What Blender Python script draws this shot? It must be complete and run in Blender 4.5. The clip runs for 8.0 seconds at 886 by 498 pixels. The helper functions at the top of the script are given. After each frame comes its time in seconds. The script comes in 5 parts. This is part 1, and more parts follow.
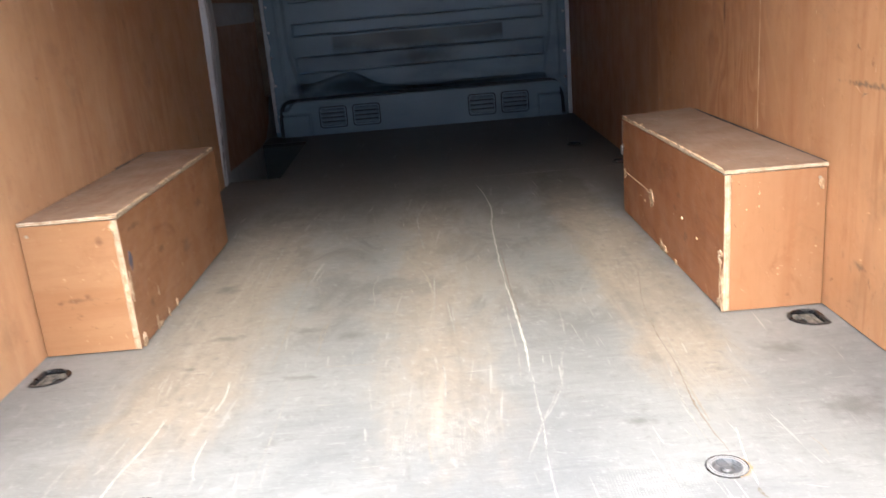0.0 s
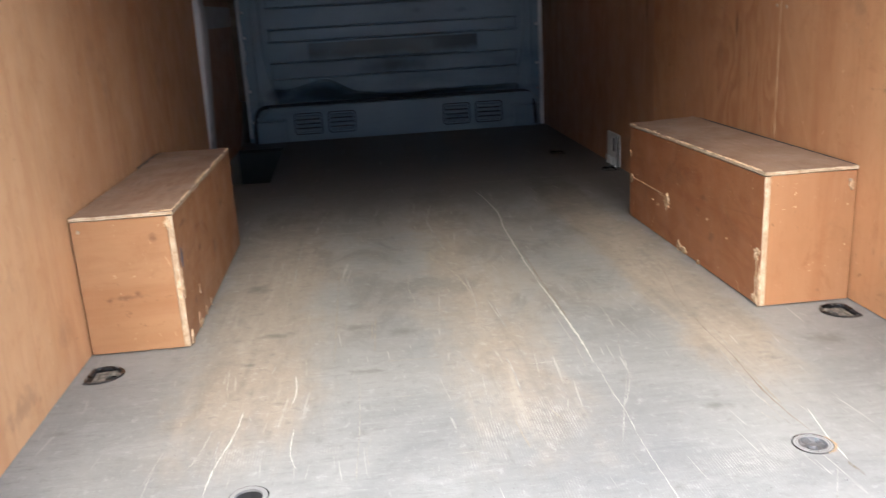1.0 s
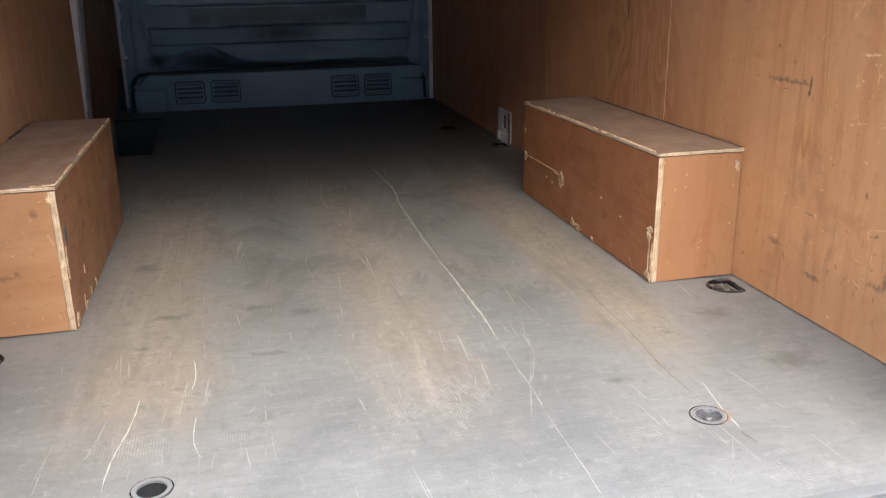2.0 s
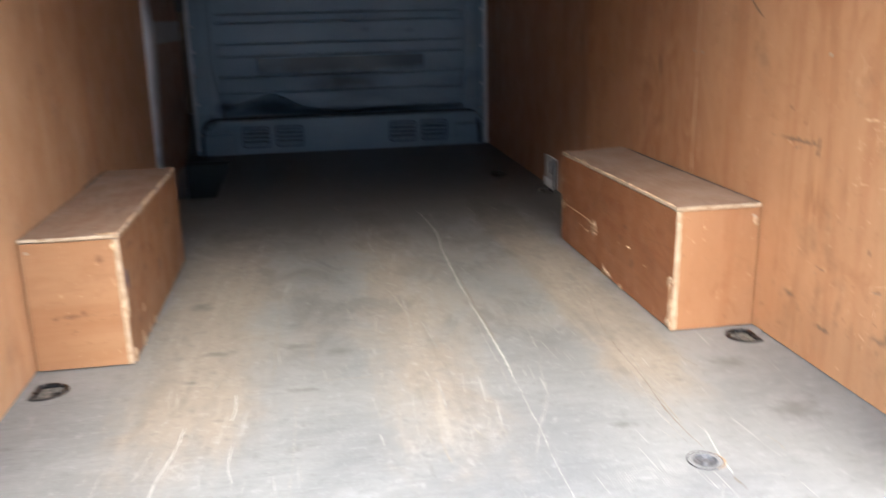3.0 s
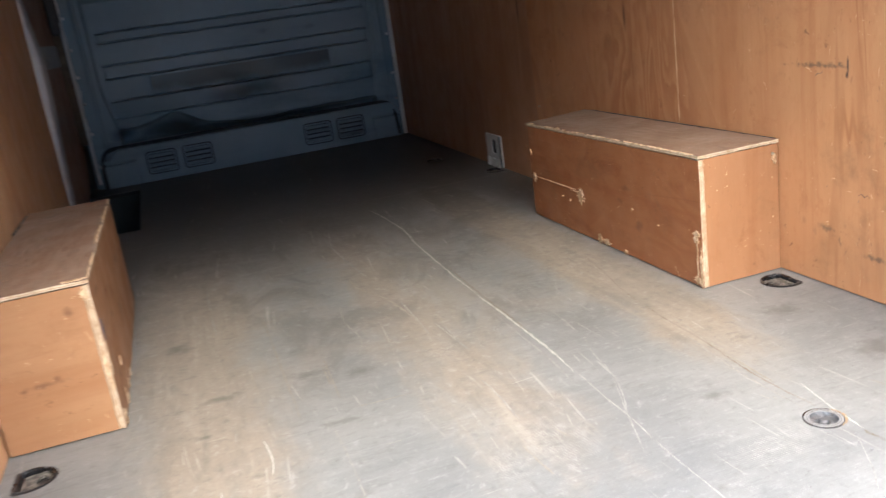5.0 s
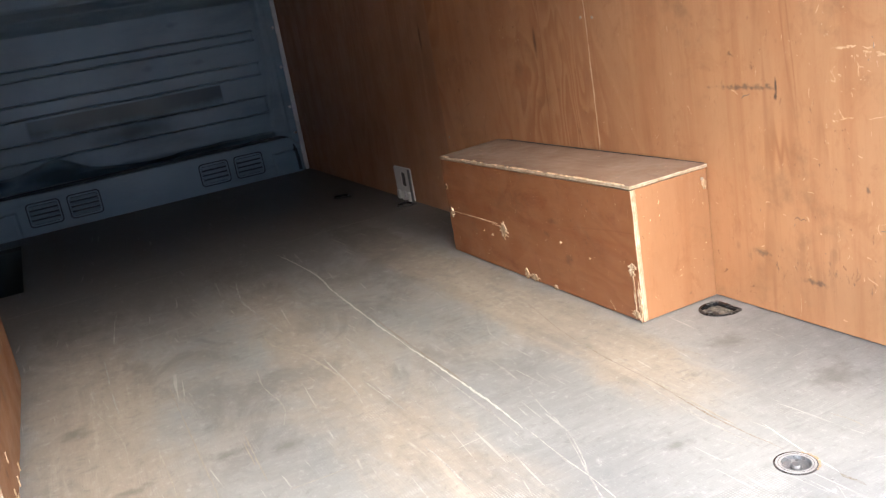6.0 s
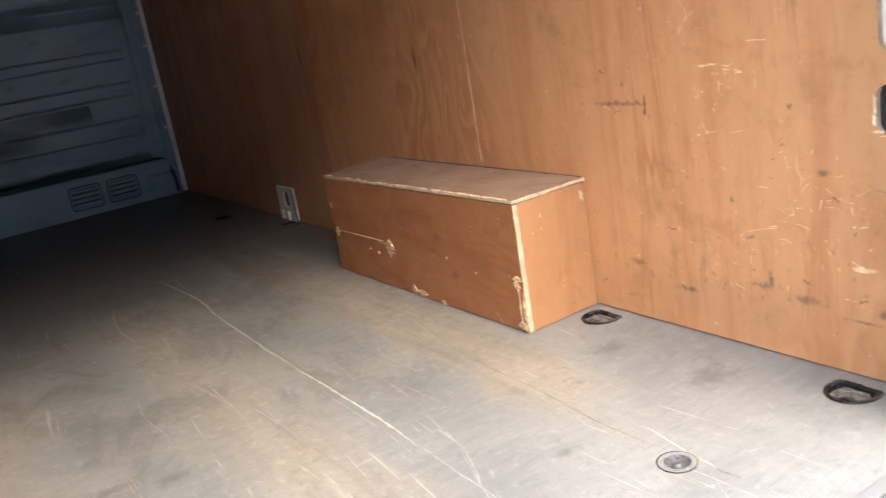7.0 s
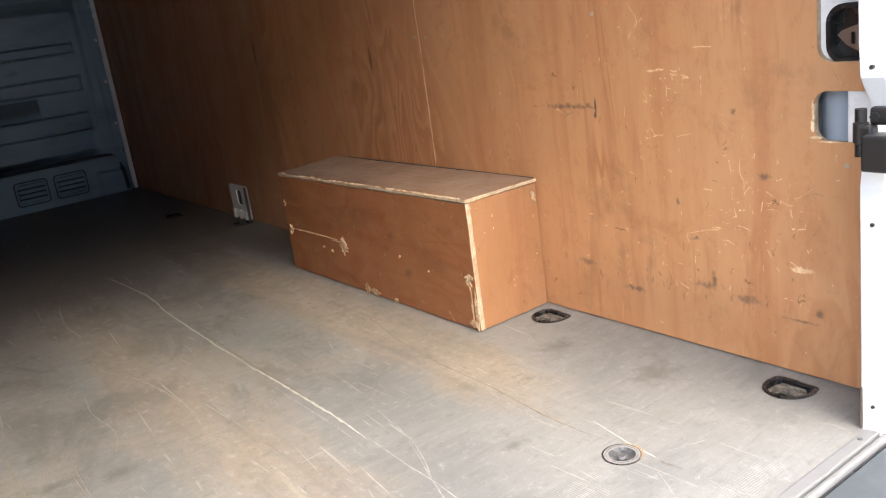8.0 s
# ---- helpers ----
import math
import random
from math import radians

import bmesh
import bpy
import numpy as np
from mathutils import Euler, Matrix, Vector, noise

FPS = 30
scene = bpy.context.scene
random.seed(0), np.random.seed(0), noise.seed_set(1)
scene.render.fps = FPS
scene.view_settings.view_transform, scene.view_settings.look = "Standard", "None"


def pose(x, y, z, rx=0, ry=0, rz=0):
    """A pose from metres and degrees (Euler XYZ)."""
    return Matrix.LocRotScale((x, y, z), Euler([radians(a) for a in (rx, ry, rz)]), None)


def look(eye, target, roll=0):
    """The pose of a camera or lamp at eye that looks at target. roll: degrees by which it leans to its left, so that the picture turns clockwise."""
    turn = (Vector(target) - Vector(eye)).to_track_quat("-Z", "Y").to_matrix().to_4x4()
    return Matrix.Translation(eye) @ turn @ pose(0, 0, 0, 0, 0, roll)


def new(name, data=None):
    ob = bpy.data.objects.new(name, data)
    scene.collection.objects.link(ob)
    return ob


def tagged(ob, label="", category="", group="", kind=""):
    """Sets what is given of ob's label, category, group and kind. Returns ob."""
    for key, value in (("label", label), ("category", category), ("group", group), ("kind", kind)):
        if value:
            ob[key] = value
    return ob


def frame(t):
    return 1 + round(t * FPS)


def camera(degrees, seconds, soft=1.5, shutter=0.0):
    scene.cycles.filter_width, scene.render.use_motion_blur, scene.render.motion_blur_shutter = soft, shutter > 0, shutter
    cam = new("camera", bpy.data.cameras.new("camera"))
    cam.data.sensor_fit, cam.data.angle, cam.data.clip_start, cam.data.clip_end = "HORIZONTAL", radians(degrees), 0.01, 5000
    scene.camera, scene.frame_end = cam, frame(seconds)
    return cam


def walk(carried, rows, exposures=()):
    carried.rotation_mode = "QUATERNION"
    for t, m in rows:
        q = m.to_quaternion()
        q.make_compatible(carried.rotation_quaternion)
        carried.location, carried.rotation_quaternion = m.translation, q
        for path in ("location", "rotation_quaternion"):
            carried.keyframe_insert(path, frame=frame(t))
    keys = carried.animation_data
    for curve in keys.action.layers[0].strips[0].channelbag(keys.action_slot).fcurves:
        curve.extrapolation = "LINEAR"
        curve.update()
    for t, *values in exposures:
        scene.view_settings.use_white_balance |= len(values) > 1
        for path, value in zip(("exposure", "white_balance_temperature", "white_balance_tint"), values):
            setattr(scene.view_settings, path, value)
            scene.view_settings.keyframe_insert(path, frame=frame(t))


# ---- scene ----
cam = camera(55.7, 8.0, soft=1.25, shutter=0.4)
PATH = [
    (0, (0.052, -1.705, 0.709), (0.052, 0.211, 0.138), -4.9),
    (0.5, (-0.091, -1.769, 0.735), (-0.084, 0.165, 0.227), -3.7),
    (1, (-0.233, -1.741, 0.707), (-0.057, 0.173, 0.154), -3.3),
    (1.5, (-0.272, -1.71, 0.7), (0.145, 0.149, 0.093), -1.3),
    (1.7, (-0.282, -1.709, 0.706), (0.168, 0.137, 0.081), -0.8),
    (2.8, (-0.23, -1.8, 0.762), (0.19, 0.056, 0.148), -1.8),
    (3, (-0.208, -1.848, 0.78), (0.088, 0.055, 0.239), -1.4),
    (3.5, (-0.166, -1.957, 0.782), (-0.065, -0.012, 0.325), -2.3),
    (4, (-0.215, -1.912, 0.735), (-0.069, 0.015, 0.222), -4.2),
    (4.5, (-0.409, -1.757, 0.741), (-0.035, 0.14, 0.228), -10.7),
    (5, (-0.438, -1.586, 0.728), (0.108, 0.253, 0.163), -8.2),
    (5.2, (-0.411, -1.511, 0.721), (0.218, 0.298, 0.146), -7.5),
    (6.3, (-0.432, -1.423, 0.752), (0.374, 0.331, 0.226), -10.7),
    (6.5, (-0.429, -1.419, 0.742), (0.408, 0.323, 0.226), -10.8),
    (7, (-0.429, -1.43, 0.748), (0.584, 0.204, 0.197), -9.7),
    (7.5, (-0.431, -1.445, 0.739), (0.649, 0.144, 0.181), -8.6),
    (8, (-0.443, -1.448, 0.738), (0.662, 0.123, 0.182), -8.0),
]
# exposure follows the phone's own metering
EXPOSURES = [  # seconds, stops, kelvin, tint
    (0.0, 3.38, 6200, 8), (0.5, 3.31, 6200, 8), (1.0, 3.00, 6200, 8), (1.5, 2.64, 6200, 8), (2.8, 2.90, 6200, 8), (3.2, 3.37, 6000, 8), (3.5, 3.49, 5950, 8),
    (4.0, 2.91, 6250, 8), (4.5, 3.00, 6250, 8), (5.0, 3.05, 6250, 8), (6.5, 3.37, 6300, 9), (7.0, 3.15, 6550, 9), (7.5, 2.98, 6600, 9), (8.0, 2.96, 6650, 9)]
walk(cam, [(t, look(eye, target, roll)) for t, eye, target, roll in PATH], EXPOSURES)

# ---- daylight: bright overcast sky behind the open rear doors ----
world = bpy.data.worlds.new("sky")
scene.world = world
world.use_nodes = True
wn = world.node_tree.nodes
sky = wn.new("ShaderNodeTexSky")
sky.sky_type = 'NISHITA'
sky.sun_disc = False
SUN_EL, SUN_AZ = 46.0, -5.0        # elevation; degrees to the right of straight behind
sky.sun_elevation = radians(SUN_EL)
sky.sun_rotation = radians(180 - SUN_AZ)
sky.air_density, sky.dust_density, sky.ozone_density = 1.0, 3.0, 1.0
world.node_tree.links.new(sky.outputs[0], wn["Background"].inputs[0])
wn["Background"].inputs[1].default_value = 0.15
sun = new("sun", bpy.data.lights.new("sun", 'SUN'))
sun.data.energy = 1.3
sun.data.angle = radians(110)
sun.data.color = (1.0, 0.975, 0.94)
d = Vector((-math.sin(radians(SUN_AZ)) * math.cos(radians(SUN_EL)), math.cos(radians(SUN_AZ)) * math.cos(radians(SUN_EL)), -math.sin(radians(SUN_EL))))
sun.matrix_world = Matrix.Translation((1, -4, 5)) @ d.to_track_quat("-Z", "Y").to_matrix().to_4x4()


FRONT = 3.30               # face of the bulkhead

# ---- materials ----
class Mat:
    """A small wrapper that strings shader nodes together."""

    def __init__(self, name, rough=0.6, metal=0.0):
        self.m = bpy.data.materials.new(name)
        self.m.use_nodes = True
        self.t = self.m.node_tree
        self.b = self.t.nodes["Principled BSDF"]
        self.b.inputs["Roughness"].default_value = rough
        self.b.inputs["Metallic"].default_value = metal
        self.co = self.t.nodes.new("ShaderNodeTexCoord").outputs["Object"]

    def put(self, sock, v):
        if isinstance(v, bpy.types.NodeSocket):
            self.t.links.new(v, sock)
        elif isinstance(v, tuple) and len(v) == 3 and sock.type == 'RGBA':
            sock.default_value = (*v, 1)
        else:
            sock.default_value = v

    def math(self, op, a, b=0.0, c=0.0, clamp=False):
        n = self.t.nodes.new("ShaderNodeMath")
        n.operation, n.use_clamp = op, clamp
        for s, v in zip(n.inputs, (a, b, c)):
            self.put(s, v)
        return n.outputs[0]

    def mul(self, a, b):
        return self.math('MULTIPLY', a, b)

    def mapped(self, scale=(1, 1, 1), loc=(0, 0, 0), rot=(0, 0, 0), vec=None):
        n = self.t.nodes.new("ShaderNodeMapping")
        self.put(n.inputs[0], vec or self.co)
        n.inputs["Location"].default_value, n.inputs["Scale"].default_value = loc, scale
        n.inputs["Rotation"].default_value = rot
        return n.outputs[0]

    def noise(self, scale, detail=4.0, rough=0.55, stretch=(1, 1, 1), loc=(0, 0, 0), warp=0.0):
        n = self.t.nodes.new("ShaderNodeTexNoise")
        self.put(n.inputs["Vector"], self.mapped(stretch, loc))
        n.inputs["Scale"].default_value, n.inputs["Detail"].default_value = scale, detail
        n.inputs["Roughness"].default_value, n.inputs["Distortion"].default_value = rough, warp
        return n.outputs["Fac"]

    def voronoi(self, scale, stretch=(1, 1, 1), rand=1.0):
        n = self.t.nodes.new("ShaderNodeTexVoronoi")
        self.put(n.inputs["Vector"], self.mapped(stretch))
        n.inputs["Scale"].default_value, n.inputs["Randomness"].default_value = scale, rand
        return n.outputs["Distance"]

    def wave(self, scale, axis, distort=0.0, stretch=(1, 1, 1)):
        n = self.t.nodes.new("ShaderNodeTexWave")
        n.bands_direction = axis
        self.put(n.inputs["Vector"], self.mapped(stretch))
        n.inputs["Scale"].default_value, n.inputs["Distortion"].default_value = scale, distort
        n.inputs["Detail"].default_value = 2.0
        return n.outputs["Fac"]

    def step(self, v, lo, hi, a=0.0, b=1.0):
        n = self.t.nodes.new("ShaderNodeMapRange")
        n.interpolation_type = 'SMOOTHSTEP'
        for s, x in zip(n.inputs, (v, lo, hi, a, b)):
            self.put(s, x)
        return n.outputs[0]

    def mix(self, f, a, b, mode='MIX'):
        n = self.t.nodes.new("ShaderNodeMix")
        n.data_type, n.blend_type = 'RGBA', mode
        self.put(n.inputs[0], f)
        self.put(n.inputs[6], a)
        self.put(n.inputs[7], b)
        return n.outputs[2]

    def axis(self, i, vec=None):
        n = self.t.nodes.new("ShaderNodeSeparateXYZ")
        self.put(n.inputs[0], vec or self.co)
        return n.outputs[i]

    def random(self):
        return self.t.nodes.new("ShaderNodeObjectInfo").outputs["Random"]

    def spot(self, centre, radii, hard=0.5, ragged=0.5, scale=30.0):
        """An uneven stain round a place: 1 inside, 0 outside."""
        v = self.mapped(tuple(1 / r for r in radii), tuple(-c / r for c, r in zip(centre, radii)))
        n = self.t.nodes.new("ShaderNodeVectorMath")
        n.operation = 'LENGTH'
        self.put(n.inputs[0], v)
        r = self.math('ADD', n.outputs["Value"], self.math('MULTIPLY_ADD', self.noise(scale, 3), 2 * ragged, -ragged))
        return self.step(r, hard, 1.0, 1.0, 0.0)

    def most(self, *masks):
        out = masks[0]
        for m in masks[1:]:
            out = self.math('MAXIMUM', out, m)
        return out

    def done(self, colour, bump=None, height=0.001, strength=0.5, rough=None):
        self.put(self.b.inputs["Base Color"], colour)
        if rough is not None:
            self.put(self.b.inputs["Roughness"], rough)
        if bump is not None:
            n = self.t.nodes.new("ShaderNodeBump")
            n.inputs["Strength"].default_value, n.inputs["Distance"].default_value = strength, height
            self.put(n.inputs["Height"], bump)
            self.t.links.new(n.outputs[0], self.b.inputs["Normal"])
        return self.m


def ply_face(name, tone, along, marks=None, seed=0.0, wear=1.0, figure=1.0):
    """Rotary-cut tropical plywood with the grain along an axis (0, 1, 2)."""
    m = Mat(name, 0.55)

    def stretch(k):
        v = [1.0, 1.0, 1.0]
        v[along] = k
        return tuple(v)

    def shade(r, g, b):
        return tuple(min(1.0, c * k) for c, k in zip(tone, (r, g, b)))

    loc = (seed, seed * 1.7, seed * 2.3)
    grain = m.noise(15, 6, 0.64, stretch(0.12), loc, 1.2)
    pores = m.noise(260, 3, 0.6, stretch(0.05), loc)
    flame = m.noise(2.4, 3, 0.5, stretch(0.26), loc, 1.6)
    broad = m.noise(1.3, 4, 0.55, stretch(0.5), loc)
    mottle = m.noise(30, 6, 0.72, stretch(0.6), loc, 0.5)
    c = m.mix(m.step(grain, 0.25, 0.75), shade(0.94, 0.92, 0.89), shade(1.05, 1.06, 1.07))
    rings = m.math('FRACT', m.mul(flame, 13.0))
    rings = m.mul(m.step(rings, 0.0, 0.8), m.step(rings, 0.8, 1.0, 1.0, 0.0))
    shown = m.step(m.noise(1.9, 3, 0.5, stretch(0.5), (seed + 3, 7, seed)), 0.42, 0.62)
    c = m.mix(m.mul(m.mul(rings, shown), 0.75 * figure), c, shade(0.78, 0.64, 0.54))
    c = m.mix(m.mul(m.step(broad, 0.42, 0.72), 0.50), c, shade(1.07, 1.10, 1.12))
    c = m.mix(m.mul(m.step(broad, 0.48, 0.28), 0.5), c, shade(0.87, 0.76, 0.68))
    vein = m.noise(3.6, 4, 0.55, stretch(0.10), (seed + 5, 3, seed), 0.9)
    vein = m.step(m.math('ABSOLUTE', m.math('SUBTRACT', m.math('FRACT', m.mul(vein, 5.0)), 0.5)), 0.0, 0.10, 1.0, 0.0)
    vein = m.mul(vein, m.step(m.noise(3.1, 4, 0.6, stretch(0.45), (seed, 6, 1)), 0.46, 0.66))
    c = m.mix(m.mul(vein, 0.55 * figure), c, shade(0.66, 0.52, 0.42))
    bands = m.noise(9.0, 5, 0.62, stretch(0.06), (seed + 2, 1, seed), 0.6)
    c = m.mix(m.mul(m.step(bands, 0.48, 0.68), 0.55), c, shade(0.80, 0.64, 0.54))
    c = m.mix(m.mul(m.step(bands, 0.44, 0.30), 0.26), c, shade(1.06, 1.09, 1.12))
    c = m.mix(m.mul(m.step(mottle, 0.51, 0.70), 0.42), c, shade(0.80, 0.68, 0.60))
    c = m.mix(m.mul(m.step(mottle, 0.46, 0.28), 0.16), c, shade(1.10, 1.18, 1.28))
    c = m.mix(m.mul(m.step(pores, 0.58, 0.72), 0.14), c, shade(0.60, 0.52, 0.45))
    blot = m.noise(8, 7, 0.72, stretch(0.7), (seed + 8, 4, seed), 0.8)
    c = m.mix(m.mul(m.step(blot, 0.53, 0.72), 0.36 * wear), c, shade(0.66, 0.50, 0.40))
    c = m.mix(m.mul(m.step(blot, 0.45, 0.28), 0.18 * wear), c, shade(1.10, 1.14, 1.17))
    # small knots, greasy marks, pale scuffs and hairline scrapes
    knots = m.step(m.voronoi(6.5, stretch(0.6)), 0.045, 0.085, 1.0, 0.0)
    c = m.mix(m.mul(knots, m.mul(m.step(m.noise(4, 2), 0.48, 0.60), 0.6)), c, (0.12, 0.05, 0.02))
    dirt = m.mul(m.step(m.noise(4.2, 6, 0.72, (1, 1, 1), (3 + seed, 1, 0)), 0.55, 0.76), 0.34 * wear)
    c = m.mix(dirt, c, (0.17, 0.085, 0.042))
    tick = m.mul(m.step(m.noise(48, 4, 0.7, stretch(0.7), (1, seed, 5), 1.0), 0.63, 0.71), m.step(m.noise(3.5, 3, 0.5, (1, 1, 1), (seed, 2, 2)), 0.48, 0.6))
    c = m.mix(m.mul(tick, 0.6 * wear), c, (0.16, 0.07, 0.03))
    scuff = m.mul(m.step(m.noise(25, 5, 0.75, (1, 1, 0.6), (7, seed, 2), 2.2), 0.645, 0.73), 0.6 * wear)
    c = m.mix(scuff, c, (0.76, 0.54, 0.33))
    fleck = m.mul(m.step(m.noise(70, 3, 0.6, stretch(0.8), (seed, 3, 9), 1.5), 0.70, 0.74), m.step(m.noise(5, 3, 0.5, (1, 1, 1), (seed + 4, 2, 2)), 0.50, 0.62))
    c = m.mix(m.mul(fleck, 0.75 * wear), c, (0.80, 0.58, 0.36))
    if marks:
        c = marks(m, c)
    h = m.math('ADD', m.mul(grain, 0.5), m.mul(pores, 0.5))
    return m.done(c, h, 0.0006, 0.35, m.step(m.noise(9, 4), 0.3, 0.7, 0.46, 0.66))


def right_marks(m, c):
    """The black smears and worn patches of the boarded side."""
    x = 0.87
    tick = m.most(m.spot((x, -0.2075, 0.489), (1, 0.0042, 0.027), 0.3, 0.5, 120), m.spot((x, -0.2055, 0.471), (1, 0.0055, 0.010), 0.3, 0.5, 120))
    dark = m.most(
        m.spot((x, -0.105, 0.489), (1, 0.014, 0.009), 0.0, 1.0, 150),
        m.spot((x, -0.128, 0.490), (1, 0.012, 0.008), 0.0, 1.0, 150),
        m.spot((x, -0.160, 0.489), (1, 0.014, 0.009), 0.0, 1.0, 150),
        m.spot((x, -0.186, 0.491), (1, 0.009, 0.009), 0.0, 0.9, 150),
        m.spot((x, -0.120, 0.488), (1, 0.110, 0.006), 0.0, 1.0, 110),
        m.spot((x, -0.484, 0.150), (1, 0.008, 0.024), 0.1, 0.7, 90),
        m.spot((x, -0.462, 0.137), (1, 0.034, 0.011), 0.0, 1.0, 90),
        m.spot((x, -0.560, 0.125), (1, 0.038, 0.013), 0.0, 0.9, 70), m.spot((x, -0.285, 0.095), (1, 0.035, 0.009), 0.0, 1.0, 80), m.spot((x, -0.70, 0.128), (1, 0.016, 0.012), 0.0, 1.0, 80), m.spot((x, -0.665, 0.105), (1, 0.050, 0.004), 0.0, 1.0, 90),
        m.spot((x, -0.144, 0.133), (1, 0.030, 0.013), 0.0, 1.0, 90),
        m.spot((x, -0.540, 0.483), (1, 0.008, 0.008), 0.1, 0.9, 150),
        m.spot((x, -0.407, 0.304), (1, 0.006, 0.014), 0.1, 0.9, 150),
        m.spot((x, -0.598, 0.369), (1, 0.016, 0.010), 0.1, 0.9, 150))
    c = m.mix(m.mul(m.spot((x, -0.38, 0.07), (1, 0.55, 0.13), 0.1, 0.7, 9), 0.26), c, (0.24, 0.125, 0.06))
    rub_band = m.spot((x, -0.36, 0.120), (1, 0.38, 0.050), 0.2, 0.5, 12)
    dabs = m.step(m.noise(62, 5, 0.68, (1, 1.1, 0.6), (4, 2, 7), 0.5), 0.57, 0.66)
    dark = m.math('MAXIMUM', dark, m.mul(m.mul(dabs, rub_band), 0.8))
    streak = m.most(m.spot((x, 0.648, 0.61), (1, 0.012, 0.055), 0.2, 0.3, 30), m.spot((x, 1.418, 0.66), (1, 0.014, 0.07), 0.2, 0.3, 30))
    pale = m.most(
        m.spot((x, -0.36, 0.56), (1, 0.02, 0.003), 0.1, 1.0, 140),
        m.spot((x, -0.67, 0.203), (1, 0.022, 0.006), 0.2, 0.8, 90))
    drip = m.mul(m.step(m.noise(34, 5, 0.68, (1, 1.3, 0.12), (6, 1, 3), 0.4), 0.52, 0.66), m.spot((x, -0.40, 0.16), (1, 0.42, 0.17), 0.1, 0.7, 8))
    c = m.mix(m.mul(drip, 0.32), c, (0.23, 0.105, 0.05))
    c = m.mix(m.mul(dark, 0.66), c, (0.06, 0.045, 0.037))
    c = m.mix(m.mul(tick, 0.85), c, (0.045, 0.03, 0.024))
    c = m.mix(m.mul(streak, 0.75), c, (0.10, 0.035, 0.015))
    return m.mix(m.mul(pale, 0.8), c, (0.74, 0.52, 0.32))


def left_marks(m, c):
    x = -0.87
    dark = m.most(
        m.spot((x, -0.53, 0.10), (1, 0.09, 0.035), 0.1, 1.0, 40),
        m.spot((x, -0.30, 0.06), (1, 0.10, 0.03), 0.1, 1.0, 40),
        m.spot((x, -0.62, 0.36), (1, 0.02, 0.012), 0.2, 0.6, 60))
    pale = m.most(
        m.spot((x, -0.38, 0.21), (1, 0.03, 0.01), 0.1, 1.0, 70),
        m.spot((x, -0.45, 0.62), (1, 0.07, 0.03), 0.1, 1.0, 40))
    c = m.mix(m.mul(dark, 0.3), c, (0.08, 0.05, 0.035))
    return m.mix(m.mul(pale, 0.6), c, (0.74, 0.52, 0.32))


def smudges(*spots):
    """Greasy smudges and knots at places of a part's own."""
    def marks(m, c):
        return m.mix(m.mul(m.most(*[m.spot(p, r, 0.05, 0.9, 60) for p, r in spots]), 0.50), c, (0.075, 0.036, 0.02))
    return marks


right_long = smudges(((0, 0.275, 0.098), (1, 0.026, 0.022)), ((0, 0.275, 0.098), (1, 0.022, 0.018)), ((0, 0.36, 0.15), (1, 0.018, 0.012)), ((0, 0.33, 0.19), (1, 0.03, 0.012)))
right_end = smudges(((0.14, 0, 0.03), (0.008, 1, 0.007)))
left_long = smudges(((0, 0.25, 0.17), (1, 0.035, 0.014)), ((0, 0.12, 0.075), (1, 0.03, 0.016)), ((0, 0.10, 0.27), (1, 0.06, 0.010)), ((0, 0.45, 0.12), (1, 0.05, 0.03)), ((0, 0.62, 0.2), (1, 0.05, 0.02)))
left_end = smudges(((-0.12, 0, 0.130), (0.055, 1, 0.008)), ((-0.098, 0, 0.136), (0.010, 1, 0.010)), ((-0.160, 0, 0.126), (0.012, 1, 0.006)), ((-0.05, 0, 0.262), (0.016, 1, 0.012)))

PLY, PLY_LEFT = (0.485, 0.246, 0.117), (0.590, 0.335, 0.172)
ply_right = ply_face("plywood_right", PLY, 2, right_marks, 1.0, 1.4, 1.5)
# front sheet: its own tone step, darkened further as shade put into the colour
ply_front = ply_face("plywood_front", (0.42, 0.228, 0.128), 2, right_marks, 4.0)
ply_left = ply_face("plywood_left", PLY_LEFT, 2, left_marks, 6.0, 1.0, 0.55)
ply_door = ply_face("plywood_door", (0.35, 0.205, 0.125), 2, None, 9.0)
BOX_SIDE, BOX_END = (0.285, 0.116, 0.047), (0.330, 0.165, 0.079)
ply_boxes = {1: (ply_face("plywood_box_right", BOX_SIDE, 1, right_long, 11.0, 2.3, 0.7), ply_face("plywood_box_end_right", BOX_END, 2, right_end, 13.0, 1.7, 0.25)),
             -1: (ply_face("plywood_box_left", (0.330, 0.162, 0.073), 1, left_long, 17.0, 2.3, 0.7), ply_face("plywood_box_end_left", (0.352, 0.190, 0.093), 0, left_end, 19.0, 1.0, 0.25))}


def dusty_lid(m, c):
    """Grey dust lying in drifts and wiped streaks on the lids."""
    dust = m.step(m.noise(6, 7, 0.72, (1.4, 0.7, 1), (3, 8, 0), 0.8), 0.38, 0.66)
    fine = m.step(m.noise(60, 5, 0.72, (1, 0.6, 1), (1, 2, 0), 0.4), 0.35, 0.65)
    c = m.mix(m.mul(m.mul(dust, fine), 0.55), c, (0.25, 0.20, 0.16))
    return m.mix(m.mul(m.step(m.noise(14, 6, 0.7, (1, 0.35, 1), (5, 1, 0), 0.6), 0.56, 0.70), 0.5), c, (0.115, 0.078, 0.055))


ply_lid = ply_face("plywood_box_lid", (0.235, 0.153, 0.105), 1, dusty_lid, 15.0, 1.6, 0.5)


